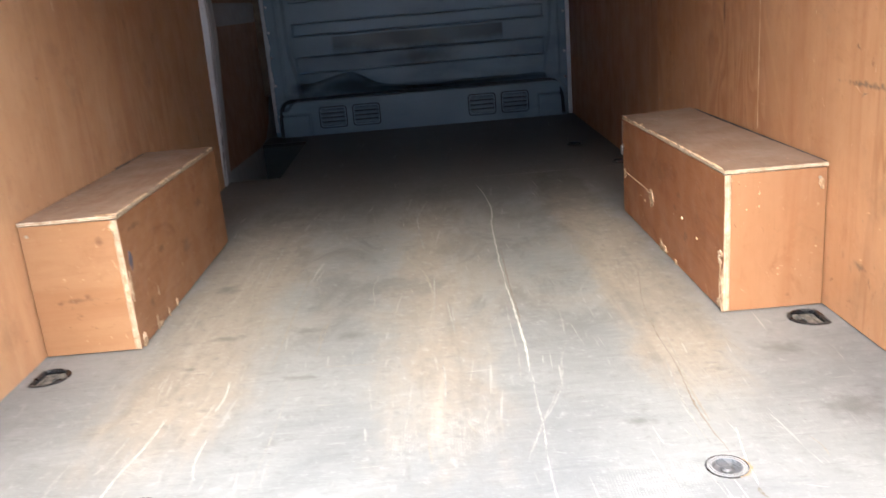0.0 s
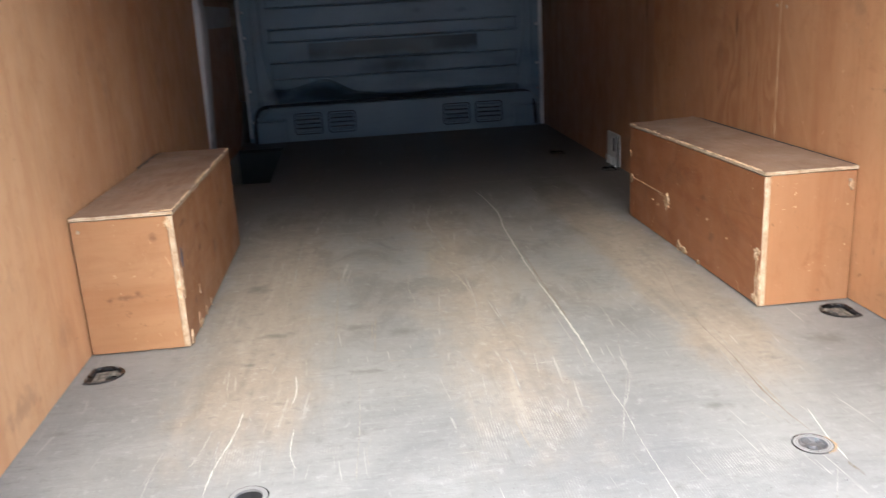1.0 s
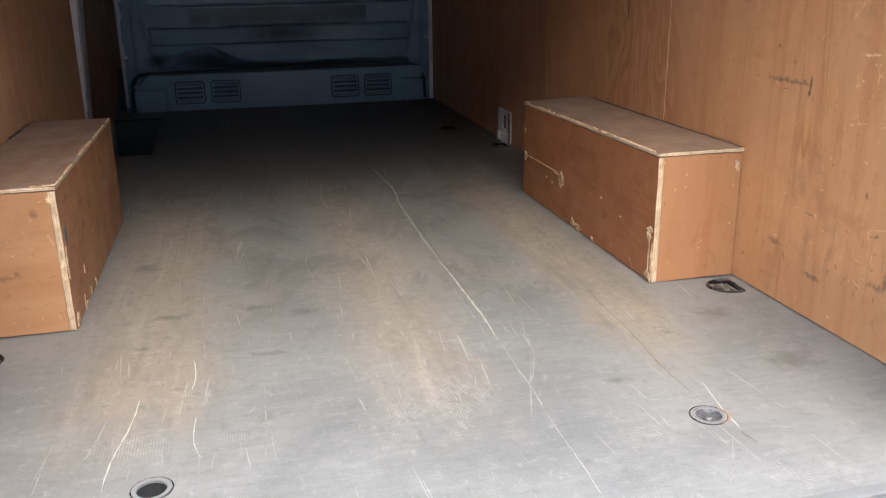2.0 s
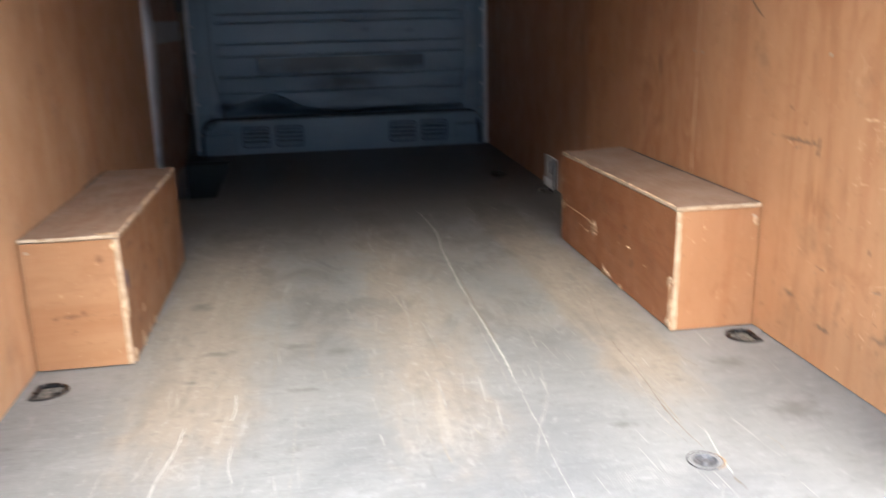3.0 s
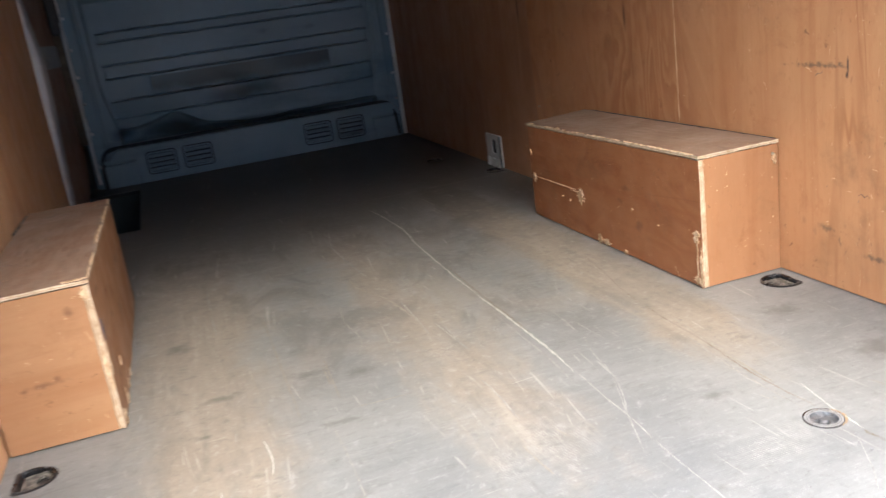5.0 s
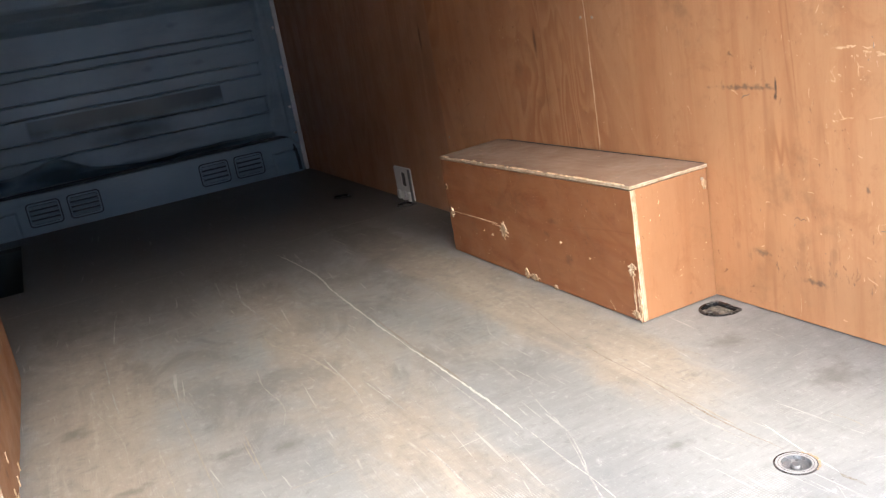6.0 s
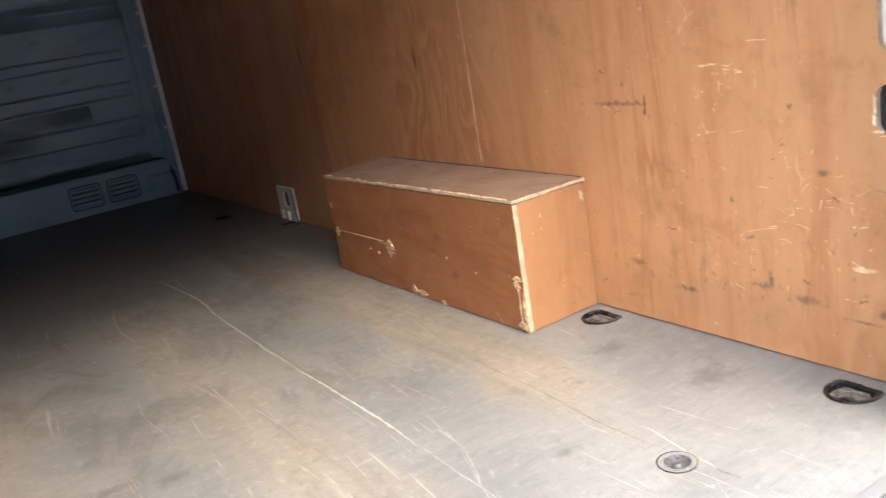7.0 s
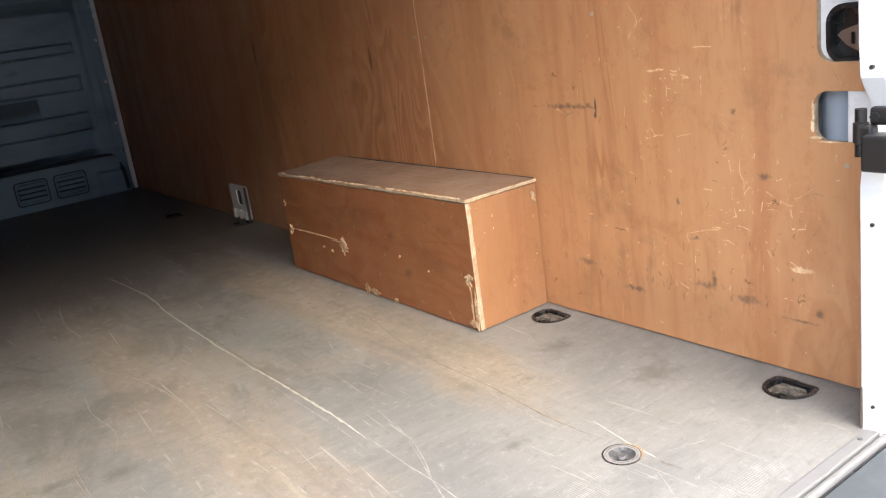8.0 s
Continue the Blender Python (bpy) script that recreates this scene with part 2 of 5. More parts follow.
def make_edge(axis):
    """Cut edge of plywood: pale and dark veneers in turn along an axis."""
    m = Mat("plywood_edge_" + axis.lower(), 0.75)
    lay = m.wave(62, axis, 0.8)
    c = m.mix(m.step(m.noise(45, 5, 0.7), 0.3, 0.7), (0.35, 0.265, 0.172), (0.60, 0.50, 0.365))
    c = m.mix(m.mul(m.step(lay, 0.45, 0.15), 0.6), c, (0.33, 0.19, 0.09))
    c = m.mix(m.mul(m.step(m.noise(70, 4, 0.7), 0.54, 0.66), 0.65), c, (0.30, 0.18, 0.09))
    return m.done(c, m.noise(120, 4), 0.001, 0.7)


ply_edge, edge_y, edge_z = make_edge('X'), make_edge('Y'), make_edge('Z')


def make_torn(name, low, high):
    m = Mat(name, 0.85)
    c = m.mix(m.step(m.noise(140, 4, 0.7, (1, 1, 0.35)), 0.35, 0.65), low, high)
    return m.done(c, m.noise(150, 4), 0.001, 0.8)


torn = make_torn("torn_wood", (0.60, 0.42, 0.24), (0.90, 0.72, 0.50))
torn_peach = make_torn("torn_veneer", (0.56, 0.36, 0.20), (0.78, 0.56, 0.36))
torn_dull = make_torn("torn_dirty_wood", (0.34, 0.21, 0.11), (0.68, 0.52, 0.34))


def make_floor():
    """Grey phenolic-faced grip board, rubbed through to tan timber in three ragged lanes."""
    m = Mat("floor_board", 0.5)
    x, y = m.axis(0), m.axis(1)
    cloud = m.noise(2.2, 6, 0.62, (1.1, 0.8, 1), (2, 1, 0), 0.5)
    smudge = m.noise(7.0, 7, 0.68, (0.8, 1.1, 1), (6, 3, 0), 0.8)
    patchy = m.noise(5.0, 8, 0.72, (1.2, 0.7, 1), (3, 5, 0), 0.9)
    blotch = m.noise(16, 7, 0.72, (1.0, 0.75, 1), (4, 9, 0), 0.7)
    crumb = m.noise(46, 6, 0.75, (1.0, 0.85, 1), (7, 1, 0), 0.4)
    drag = m.noise(11, 6, 0.66, (1.9, 0.20, 1), (0, 4, 0), 0.8)
    brush = m.noise(26, 5, 0.65, (0.16, 1.5, 1), (1, 6, 0), 0.5)
    speck = m.noise(330, 3, 0.7)
    c = m.mix(m.step(cloud, 0.30, 0.70), (0.148, 0.150, 0.145), (0.200, 0.200, 0.192))
    c = m.mix(m.mul(m.step(smudge, 0.50, 0.30), 0.45), c, (0.122, 0.126, 0.126))
    c = m.mix(m.mul(m.step(smudge, 0.54, 0.74), 0.34), c, (0.262, 0.264, 0.258))
    # faint wiping streaks from side to side
    c = m.mix(m.mul(m.step(brush, 0.53, 0.70), 0.16), c, (0.270, 0.268, 0.258))
    c = m.mix(m.mul(m.step(brush, 0.46, 0.32), 0.22), c, (0.112, 0.113, 0.110))
    ticks = m.noise(62, 6, 0.72, (0.22, 1.3, 1), (5, 2, 0), 0.3)
    c = m.mix(m.mul(m.step(ticks, 0.54, 0.68), 0.22), c, (0.290, 0.286, 0.272))
    c = m.mix(m.mul(m.step(ticks, 0.46, 0.33), 0.34), c, (0.100, 0.100, 0.097))
    # black rubber scuffs between the lanes of the inner half
    tread = m.mul(m.step(m.noise(4.2, 7, 0.7, (1.3, 0.75, 1), (4, 12, 0), 0.8), 0.47, 0.64), m.mul(m.step(y, -0.25, 0.35), m.step(m.math('ABSOLUTE', x), 0.58, 0.74, 1.0, 0.0)))
    c = m.mix(m.mul(tread, 0.62), c, (0.082, 0.083, 0.081))
    # timber showing through where loads were dragged
    wob = m.math('MULTIPLY_ADD', m.noise(2.6, 6, 0.66, (1, 0.7, 1), (9, 2, 0)), 0.22, -0.11)
    xw = m.math('ADD', x, wob)
    lanes = []
    for x0, w, soft, y0, y1, s in ((-0.50, 0.03, 0.20, -0.66, 1.9, 1.10), (0.02, 0.0, 0.22, -0.75, 2.1, 0.85), (0.52, 0.03, 0.13, -0.56, 2.2, 1.20)):
        across = m.step(m.math('ABSOLUTE', m.math('SUBTRACT', xw, x0)), w, w + soft, 1.0, 0.0)
        ends = m.mul(m.step(y, y0, y0 + 0.45), m.step(y, y1 - 1.1, y1, 1.0, 0.0))
        lanes.append(m.mul(m.mul(across, ends), s))
    lane = m.most(*lanes)
    worn = m.math('ADD', m.mul(lane, 0.52), m.math('ADD', m.mul(patchy, 0.62), m.math('ADD', m.mul(drag, 0.26), m.mul(blotch, 0.20))))
    worn = m.step(worn, 0.58, 1.18)
    tan = m.mix(m.step(m.math('ADD', m.mul(drag, 0.6), m.mul(crumb, 0.4)), 0.36, 0.64), (0.206, 0.172, 0.132), (0.258, 0.218, 0.170))
    tan = m.mix(m.mul(m.step(blotch, 0.50, 0.32), 0.32), tan, (0.162, 0.136, 0.106))
    tan = m.mix(m.mul(m.step(blotch, 0.54, 0.72), 0.26), tan, (0.320, 0.284, 0.234))
    c = m.mix(m.mul(worn, 0.95), c, tan)
    wash = m.mul(m.step(m.math('ADD', m.mul(patchy, 0.6), m.mul(cloud, 0.4)), 0.38, 0.60), m.mul(m.step(y, -0.35, 0.4), m.step(m.math('ABSOLUTE', x), 0.58, 0.76, 1.0, 0.0)))
    c = m.mix(m.mul(wash, 0.62), c, (0.198, 0.174, 0.143))
    c = m.mix(m.mul(tread, 0.38), c, (0.095, 0.090, 0.082))
    # drag marks, mostly inside the lanes
    c = m.mix(m.mul(m.mul(m.step(drag, 0.56, 0.70), m.step(lane, 0.1, 0.8)), 0.24), c, (0.37, 0.335, 0.28))
    c = m.mix(m.mul(m.mul(m.step(drag, 0.45, 0.32), m.step(lane, 0.0, 0.6)), 0.32), c, (0.140, 0.118, 0.094))
    # thin brown film on the less used front board, deepened to paint the bay's shade
    film_shade = m.step(m.math('ADD', y, m.math('ADD', m.mul(patchy, 0.9), m.mul(drag, 0.6))), 1.5, 2.3)
    c = m.mix(m.mul(film_shade, 0.84), c, (0.082, 0.074, 0.064))
    # grip mesh pressed into the face: crests rubbed pale in patches, valleys holding dirt
    mesh = m.mul(m.math('ADD', m.wave(66, 'X', 1.2), m.wave(70, 'Y', 1.2)), 0.5)
    rub = m.mul(m.step(m.noise(6.5, 6, 0.72, (1.1, 0.8, 1), (1, 8, 0), 0.6), 0.50, 0.68), m.step(m.noise(40, 5, 0.75, (0.7, 1.2, 1), (2, 4, 0)), 0.36, 0.62))
    rub = m.most(m.mul(rub, 0.75),
                 m.spot((0.06, -0.43, 0), (0.075, 0.13, 1), 0.2, 0.5, 14), m.spot((-0.045, -0.45, 0), (0.05, 0.09, 1), 0.2, 0.5, 16),
                 m.spot((0.52, -0.79, 0), (0.11, 0.045, 1), 0.2, 0.5, 16), m.spot((-0.32, -0.455, 0), (0.05, 0.022, 1), 0.2, 0.5, 30),
                 m.spot((-0.40, -0.29, 0), (0.055, 0.02, 1), 0.2, 0.5, 30), m.spot((-0.50, -0.45, 0), (0.10, 0.06, 1), 0.2, 0.6, 16),
                 m.spot((0.33, -0.62, 0), (0.14, 0.06, 1), 0.2, 0.6, 14), m.spot((0.01, 0.05, 0), (0.05, 0.06, 1), 0.2, 0.5, 20))
    c = m.mix(m.mul(m.mul(m.step(mesh, 0.50, 0.90), m.mul(rub, m.step(crumb, 0.34, 0.60))), 0.52), c, (0.43, 0.41, 0.375))
    c = m.mix(m.mul(m.mul(m.step(mesh, 0.45, 0.20), m.mul(rub, 0.6)), 0.30), c, (0.100, 0.098, 0.092))
    salt = m.noise(150, 7, 0.8, (1, 1, 1), (2, 2, 0))
    c = m.mix(m.mul(m.step(salt, 0.56, 0.68), 0.34), c, (0.40, 0.40, 0.385))
    c = m.mix(m.mul(m.step(salt, 0.44, 0.32), 0.36), c, (0.098, 0.094, 0.088))
    c = m.mix(m.mul(m.step(crumb, 0.55, 0.72), 0.36), c, (0.36, 0.355, 0.338))
    c = m.mix(m.mul(m.step(crumb, 0.46, 0.30), 0.42), c, (0.102, 0.098, 0.090))
    # hair-thin drag lines at two slants
    for sc, lo, loc, turn in ((40, 0.685, (3, 3, 0), 0.10), (75, 0.68, (8, 1, 0), -0.07), (55, 0.72, (5, 5, 0), 1.5)):
        n = m.t.nodes.new("ShaderNodeTexNoise")
        m.put(n.inputs["Vector"], m.mapped((2.0, 0.07, 1), loc, (0, 0, 0), m.mapped((1, 1, 1), (0, 0, 0), (0, 0, turn))))
        n.inputs["Scale"].default_value, n.inputs["Detail"].default_value, n.inputs["Distortion"].default_value = sc, 2.0, 0.5
        hair = m.mul(m.step(n.outputs["Fac"], lo, lo + 0.03), m.step(m.noise(3.6, 4, 0.6, (1, 1, 1), loc), 0.46, 0.58))
        c = m.mix(m.mul(hair, 0.34), c, (0.46, 0.435, 0.385))
    dark = m.mul(m.step(m.noise(9.5, 6, 0.72, (0.7, 1.3, 1), (0, 7, 0)), 0.59, 0.72), 0.5)
    c = m.mix(dark, c, (0.090, 0.082, 0.072))
    spots = m.most(
        m.spot((-0.172, 0.054, 0), (0.048, 0.034, 1), 0.05, 0.9, 40), m.spot((-0.259, -0.147, 0), (0.045, 0.018, 1), 0.05, 0.9, 40),
        m.spot((-0.278, 0.107, 0), (0.050, 0.025, 1), 0.05, 0.9, 40), m.spot((-0.539, 0.458, 0), (0.045, 0.05, 1), 0.05, 0.9, 30),
        m.spot((-0.460, 0.101, 0), (0.060, 0.022, 1), 0.05, 0.9, 40), m.spot((-0.502, -0.060, 0), (0.016, 0.012, 1), 0.2, 0.6, 90),
        m.spot((0.359, -0.439, 0), (0.035, 0.020, 1), 0.05, 0.9, 50), m.spot((0.727, -0.446, 0), (0.075, 0.055, 1), 0.0, 1.0, 30),
        m.spot((0.70, -0.20, 0), (0.05, 0.04, 1), 0.05, 1.0, 40))
    c = m.mix(m.mul(spots, 0.55), c, (0.066, 0.058, 0.050))
    grit = m.mul(m.step(m.voronoi(60), 0.05, 0.08, 1.0, 0.0), m.step(m.noise(9, 2), 0.54, 0.60))
    c = m.mix(m.mul(grit, 0.75), c, (0.055, 0.042, 0.033))
    h = m.math('ADD', m.mul(mesh, 0.13), m.math('ADD', m.mul(crumb, 0.25), m.math('ADD', m.mul(speck, 0.25), m.mul(brush, 0.2))))
    return m.done(c, h, 0.0009, 0.6, m.step(worn, 0.0, 1.0, 0.46, 0.66))


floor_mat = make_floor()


def painted(name, colour, rough, dirt=(0.2, 0.18, 0.15), amount=0.4, metal=0.0):
    m = Mat(name, rough, metal)
    d = m.mul(m.step(m.noise(6, 6, 0.7), 0.52, 0.78), amount)
    c = m.mix(m.noise(2.5, 3), tuple(x * 0.9 for x in colour), tuple(min(1, x * 1.08) for x in colour))
    c = m.mix(d, c, dirt)
    return m.done(c, m.noise(70, 3), 0.0004, 0.25, m.step(m.noise(14, 4), 0.3, 0.7, rough * 0.8, min(1, rough * 1.25)))


def make_bulkhead():
    m = Mat("bulkhead_paint", 0.42)
    x, z = m.axis(0), m.axis(2)
    c = m.mix(m.step(m.noise(1.8, 4), 0.3, 0.7), (0.205, 0.298, 0.375), (0.262, 0.368, 0.450))
    smear = m.mul(m.step(m.noise(3.2, 6, 0.68, (0.45, 1, 1.8), (4, 0, 2)), 0.5, 0.72), 0.42)
    c = m.mix(smear, c, (0.110, 0.165, 0.215))
    c = m.mix(m.mul(m.step(m.noise(14, 6, 0.72, (0.6, 1, 1), (1, 0, 5)), 0.54, 0.70), 0.20), c, (0.34, 0.42, 0.48))
    # sticky residue of a felt strip, cut clean at its upper edge and ends, run out below
    ragged_z = m.math('ADD', z, m.math('MULTIPLY_ADD', m.noise(5, 5, 0.65, (1, 1, 0.5), (3, 0, 1)), 0.10, -0.05))
    felt = m.mul(m.mul(m.step(x, -0.495, -0.475), m.step(x, 0.498, 0.508, 1.0, 0.0)), m.mul(m.step(ragged_z, 0.425, 0.50), m.step(z, 0.545, 0.556, 1.0, 0.0)))
    c = m.mix(m.mul(felt, 0.88), c, (0.034, 0.054, 0.068))
    # oily black smears along the foot and below the strip, doubling as painted shade
    oily_shade = m.most(
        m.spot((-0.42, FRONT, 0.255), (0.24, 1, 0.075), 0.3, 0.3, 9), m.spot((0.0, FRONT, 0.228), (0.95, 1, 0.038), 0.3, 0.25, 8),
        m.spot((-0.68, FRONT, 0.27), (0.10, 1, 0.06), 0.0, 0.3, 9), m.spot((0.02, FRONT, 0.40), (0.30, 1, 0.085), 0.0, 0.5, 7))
    c = m.mix(m.mul(oily_shade, 0.80), c, (0.026, 0.044, 0.058))
    for at in ((0.33, FRONT, 0.90), (0.42, FRONT, 0.69), (0.16, FRONT, 0.70)):
        c = m.mix(m.mul(m.spot(at, (0.045, 1, 0.022), 0.0, 0.8, 30), 0.4), c, (0.07, 0.10, 0.12))
    c = m.mix(m.mul(m.step(m.noise(90, 4, 0.7), 0.62, 0.72), 0.3), c, (0.19, 0.20, 0.21))
    return m.done(c, m.noise(300, 3), 0.0004, 0.35, m.step(m.noise(5, 4), 0.3, 0.7, 0.28, 0.46))


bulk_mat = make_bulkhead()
white_paint = painted("white_body_paint", (0.76, 0.77, 0.78), 0.28, (0.45, 0.42, 0.37), 0.35)
grey_paint = painted("grey_body_primer", (0.40, 0.41, 0.42), 0.45, (0.22, 0.21, 0.20), 0.5)
roof_mat = painted("roof_lining_paint", (0.27, 0.27, 0.27), 0.6)
black_rubber = painted("black_rubber", (0.028, 0.028, 0.029), 0.42, (0.13, 0.12, 0.105), 0.6)
black_paint = painted("black_hinge_paint", (0.014, 0.0145, 0.0155), 0.35, (0.06, 0.055, 0.05), 0.35)
pocket_mat = painted("dark_pocket_paint", (0.26, 0.30, 0.35), 0.35, (0.16, 0.16, 0.17), 0.3)
vent_shade = painted("vent_shade_plastic", (0.045, 0.06, 0.08), 0.6)
glossy_black = painted("glossy_black_plastic", (0.016, 0.016, 0.017), 0.28, (0.10, 0.09, 0.075), 0.35)
grime = painted("grime_and_dark_brown", (0.14, 0.10, 0.07), 0.9, (0.32, 0.27, 0.21), 0.8)
alloy = painted("scuffed_alloy", (0.12, 0.12, 0.122), 0.4, (0.03, 0.03, 0.03), 0.8, 0.4)
bare_steel = painted("bright_bare_steel", (0.78, 0.78, 0.78), 0.30, (0.35, 0.33, 0.30), 0.5, 1.0)
worn_rim = painted("worn_bright_rim", (0.27, 0.27, 0.265), 0.42, (0.06, 0.06, 0.06), 0.9, 0.25)
socket_mat = painted("dull_socket_metal", (0.21, 0.21, 0.207), 0.55, (0.05, 0.05, 0.048), 0.7, 0.2)
spun = painted("dark_spun_metal", (0.135, 0.135, 0.137), 0.30, (0.02, 0.02, 0.02), 0.8, 0.5)
zinc = painted("zinc_plate", (0.70, 0.69, 0.66), 0.5, (0.45, 0.41, 0.34), 0.45, 0.1)


def make_dusty():
    """Cast metal caked with dust: blotches of tan, grey and black."""
    m = Mat("dusty_cast_metal", 0.7)
    n = m.noise(95, 5, 0.7, (1, 1, 1), (2, 3, 0), 0.6)
    c = m.mix(m.step(n, 0.34, 0.66), (0.045, 0.041, 0.035), (0.185, 0.168, 0.140))
    c = m.mix(m.mul(m.step(m.noise(60, 4, 0.7, (1, 1, 1), (5, 1, 2)), 0.54, 0.64), 0.8), c, (0.04, 0.035, 0.03))
    return m.done(c, n, 0.003, 0.8)


dusty_metal = make_dusty()
rusty = painted("rusty_bracket", (0.20, 0.138, 0.105), 0.45, (0.10, 0.06, 0.04), 0.6, 0.4)
sill_mat = painted("worn_white_sill", (0.150, 0.150, 0.148), 0.6, (0.07, 0.066, 0.06), 1.0)
bumper_mat = painted("bumper_step_plastic", (0.050, 0.058, 0.064), 0.6, (0.08, 0.075, 0.07), 0.5)
screw_mat = painted("screw_steel", (0.40, 0.35, 0.27), 0.45, (0.2, 0.15, 0.1), 0.4, 0.3)
crease_mat = painted("dark_scratch", (0.20, 0.158, 0.120), 0.8, (0.33, 0.28, 0.22), 0.9)
rust_mat = painted("rust_stain", (0.26, 0.19, 0.115), 0.85, (0.25, 0.15, 0.07), 0.5)
cord_mat = painted("dark_cord_rubber", (0.030, 0.044, 0.056), 0.7)
step_mat = painted("dull_step_plastic", (0.060, 0.072, 0.074), 0.55, (0.03, 0.03, 0.03), 0.5)
blue_mark = painted("blue_ink", (0.12, 0.105, 0.13), 0.7)


gap_mat = painted("black_gap_shade", (0.008, 0.013, 0.020), 0.45, (0.014, 0.018, 0.024), 0.4)


def make_ground():
    m = Mat("yard_asphalt", 0.8)
    c = m.mix(m.noise(0.6, 6, 0.65), (0.07, 0.07, 0.07), (0.12, 0.118, 0.115))
    c = m.mix(m.mul(m.step(m.noise(3.0, 6, 0.7), 0.5, 0.75), 0.4), c, (0.045, 0.045, 0.045))
    return m.done(c, m.noise(40, 5), 0.004, 0.5)


ground_mat = make_ground()


# ---- mesh helpers ----
def part(name, bm, material, parent=None, label=""):
    """Links a bmesh as one mesh object, under a thing or a part if given."""
    me = bpy.data.meshes.new(name)
    bmesh.ops.recalc_face_normals(bm, faces=bm.faces)
    bm.to_mesh(me)
    bm.free()
    for mt in (material if isinstance(material, (list, tuple)) else [material]):
        me.materials.append(mt)
    ob = new(name, me)
    if parent:
        ob.parent = parent
    if label:
        tagged(ob, label)
    return ob


def thing(name, place, label, category, group="", kind=""):
    e = new(name)
    e.empty_display_size = 0.05
    e.location = place
    return tagged(e, label, category, group, kind)


def add_box(bm, x0, x1, y0, y1, z0, z1, bevel=0.0, seg=2):
    r = bmesh.ops.create_cube(bm, size=1.0, matrix=Matrix.LocRotScale(((x0 + x1) / 2, (y0 + y1) / 2, (z0 + z1) / 2), None, (abs(x1 - x0), abs(y1 - y0), abs(z1 - z0))))
    if bevel:
        es = {e for v in r["verts"] for e in v.link_edges}
        bmesh.ops.bevel(bm, geom=list(es), offset=bevel, segments=seg, affect='EDGES', profile=0.5)


def boxed(*a, **k):
    bm = bmesh.new()
    add_box(bm, *a, **k)
    return bm


def add_tube(bm, r0, r1, depth, m, seg=20):
    bmesh.ops.create_cone(bm, cap_ends=True, segments=seg, radius1=r0, radius2=r1, depth=depth, matrix=m)


PLANES = {  # (u, v, w) to the world, for a plate whose thickness runs along w
    "x": Matrix(((0, 0, 1, 0), (1, 0, 0, 0), (0, 1, 0, 0), (0, 0, 0, 1))),
    "y": Matrix(((1, 0, 0, 0), (0, 0, 1, 0), (0, 1, 0, 0), (0, 0, 0, 1))),
    "z": Matrix.Identity(4)}


def plate(outer, holes, axis, w0, w1, edge_slot=0):
    """A flat sheet with holes cut through, between w0 and w1 along an axis; cut edges take edge_slot."""
    bm = bmesh.new()
    edges = []
    for loop in [outer, *holes]:
        vs = [bm.verts.new((u, v, w0)) for u, v in loop]
        edges += [bm.edges.new((vs[i], vs[(i + 1) % len(vs)])) for i in range(len(vs))]
    bmesh.ops.triangle_fill(bm, use_beauty=True, use_dissolve=False, edges=edges)
    r = bmesh.ops.extrude_face_region(bm, geom=bm.faces[:])
    bmesh.ops.translate(bm, verts=[g for g in r["geom"] if isinstance(g, bmesh.types.BMVert)], vec=(0, 0, w1 - w0))
    bmesh.ops.recalc_face_normals(bm, faces=bm.faces)
    for f in bm.faces:
        f.material_index = 0 if abs(f.normal.z) > 0.5 else edge_slot
    bm.transform(PLANES[axis])
    return bm


def rect(u0, u1, v0, v1):
    return [(u0, v0), (u1, v0), (u1, v1), (u0, v1)]


def round_rect(u0, u1, v0, v1, r, seg=5):
    out = []
    for cu, cv, a0 in ((u1 - r, v1 - r, 0), (u0 + r, v1 - r, 90), (u0 + r, v0 + r, 180), (u1 - r, v0 + r, 270)):
        for i in range(seg + 1):
            a = radians(a0 + 90 * i / seg)
            out.append((cu + r * math.cos(a), cv + r * math.sin(a)))
    return out


def circle(cu, cv, r, seg=28):
    return [(cu + r * math.cos(2 * math.pi * i / seg), cv + r * math.sin(2 * math.pi * i / seg)) for i in range(seg)]


def d_shape(cu, cv, half, depth, side, seg=18):
    """A D whose flat side looks to +u (side 1) or -u (side -1), with rounded corners."""
    out = []
    for i in range(seg + 1):
        a = radians(90 + 180 * i / seg)
        out.append((cu + side * (0.012 + depth * math.cos(a)), cv + half * math.sin(a)))
    out += [(cu + side * (0.030), cv - half * 0.92), (cu + side * 0.036, cv - half * 0.78),
            (cu + side * 0.036, cv + half * 0.78), (cu + side * 0.030, cv + half * 0.92)]
    return out


def grown(loop, k):
    cu, cv = sum(p[0] for p in loop) / len(loop), sum(p[1] for p in loop) / len(loop)
    return [(cu + (u - cu) * k, cv + (v - cv) * k) for u, v in loop]


def ring(outer, inner, axis, w0, w1):
    return plate(outer, [inner], axis, w0, w1)


def ragged(cu, cv, ru, rv, n=11, rough=0.45, seed=0):
    rnd = random.Random(seed)
    n = n * 2 + 1
    rough = rough * 0.75
    return [(cu + ru * math.cos(2 * math.pi * i / n) * (1 + rough * rnd.uniform(-1, 1)),
             cv + rv * math.sin(2 * math.pi * i / n) * (1 + rough * rnd.uniform(-1, 1))) for i in range(n)]


# ---- sizes ----
W = 0.87                  # half the width between the boarded sides
ROOF = 1.66
SILL0, SILL1 = -0.842, -0.875

# ---- ground ----
ground = tagged(part("ground", plate(rect(-600, 600, -600, 600), [], "z", -0.9, -0.68), ground_mat),
                "dark grey asphalt yard under the van", "ground", kind="structure")

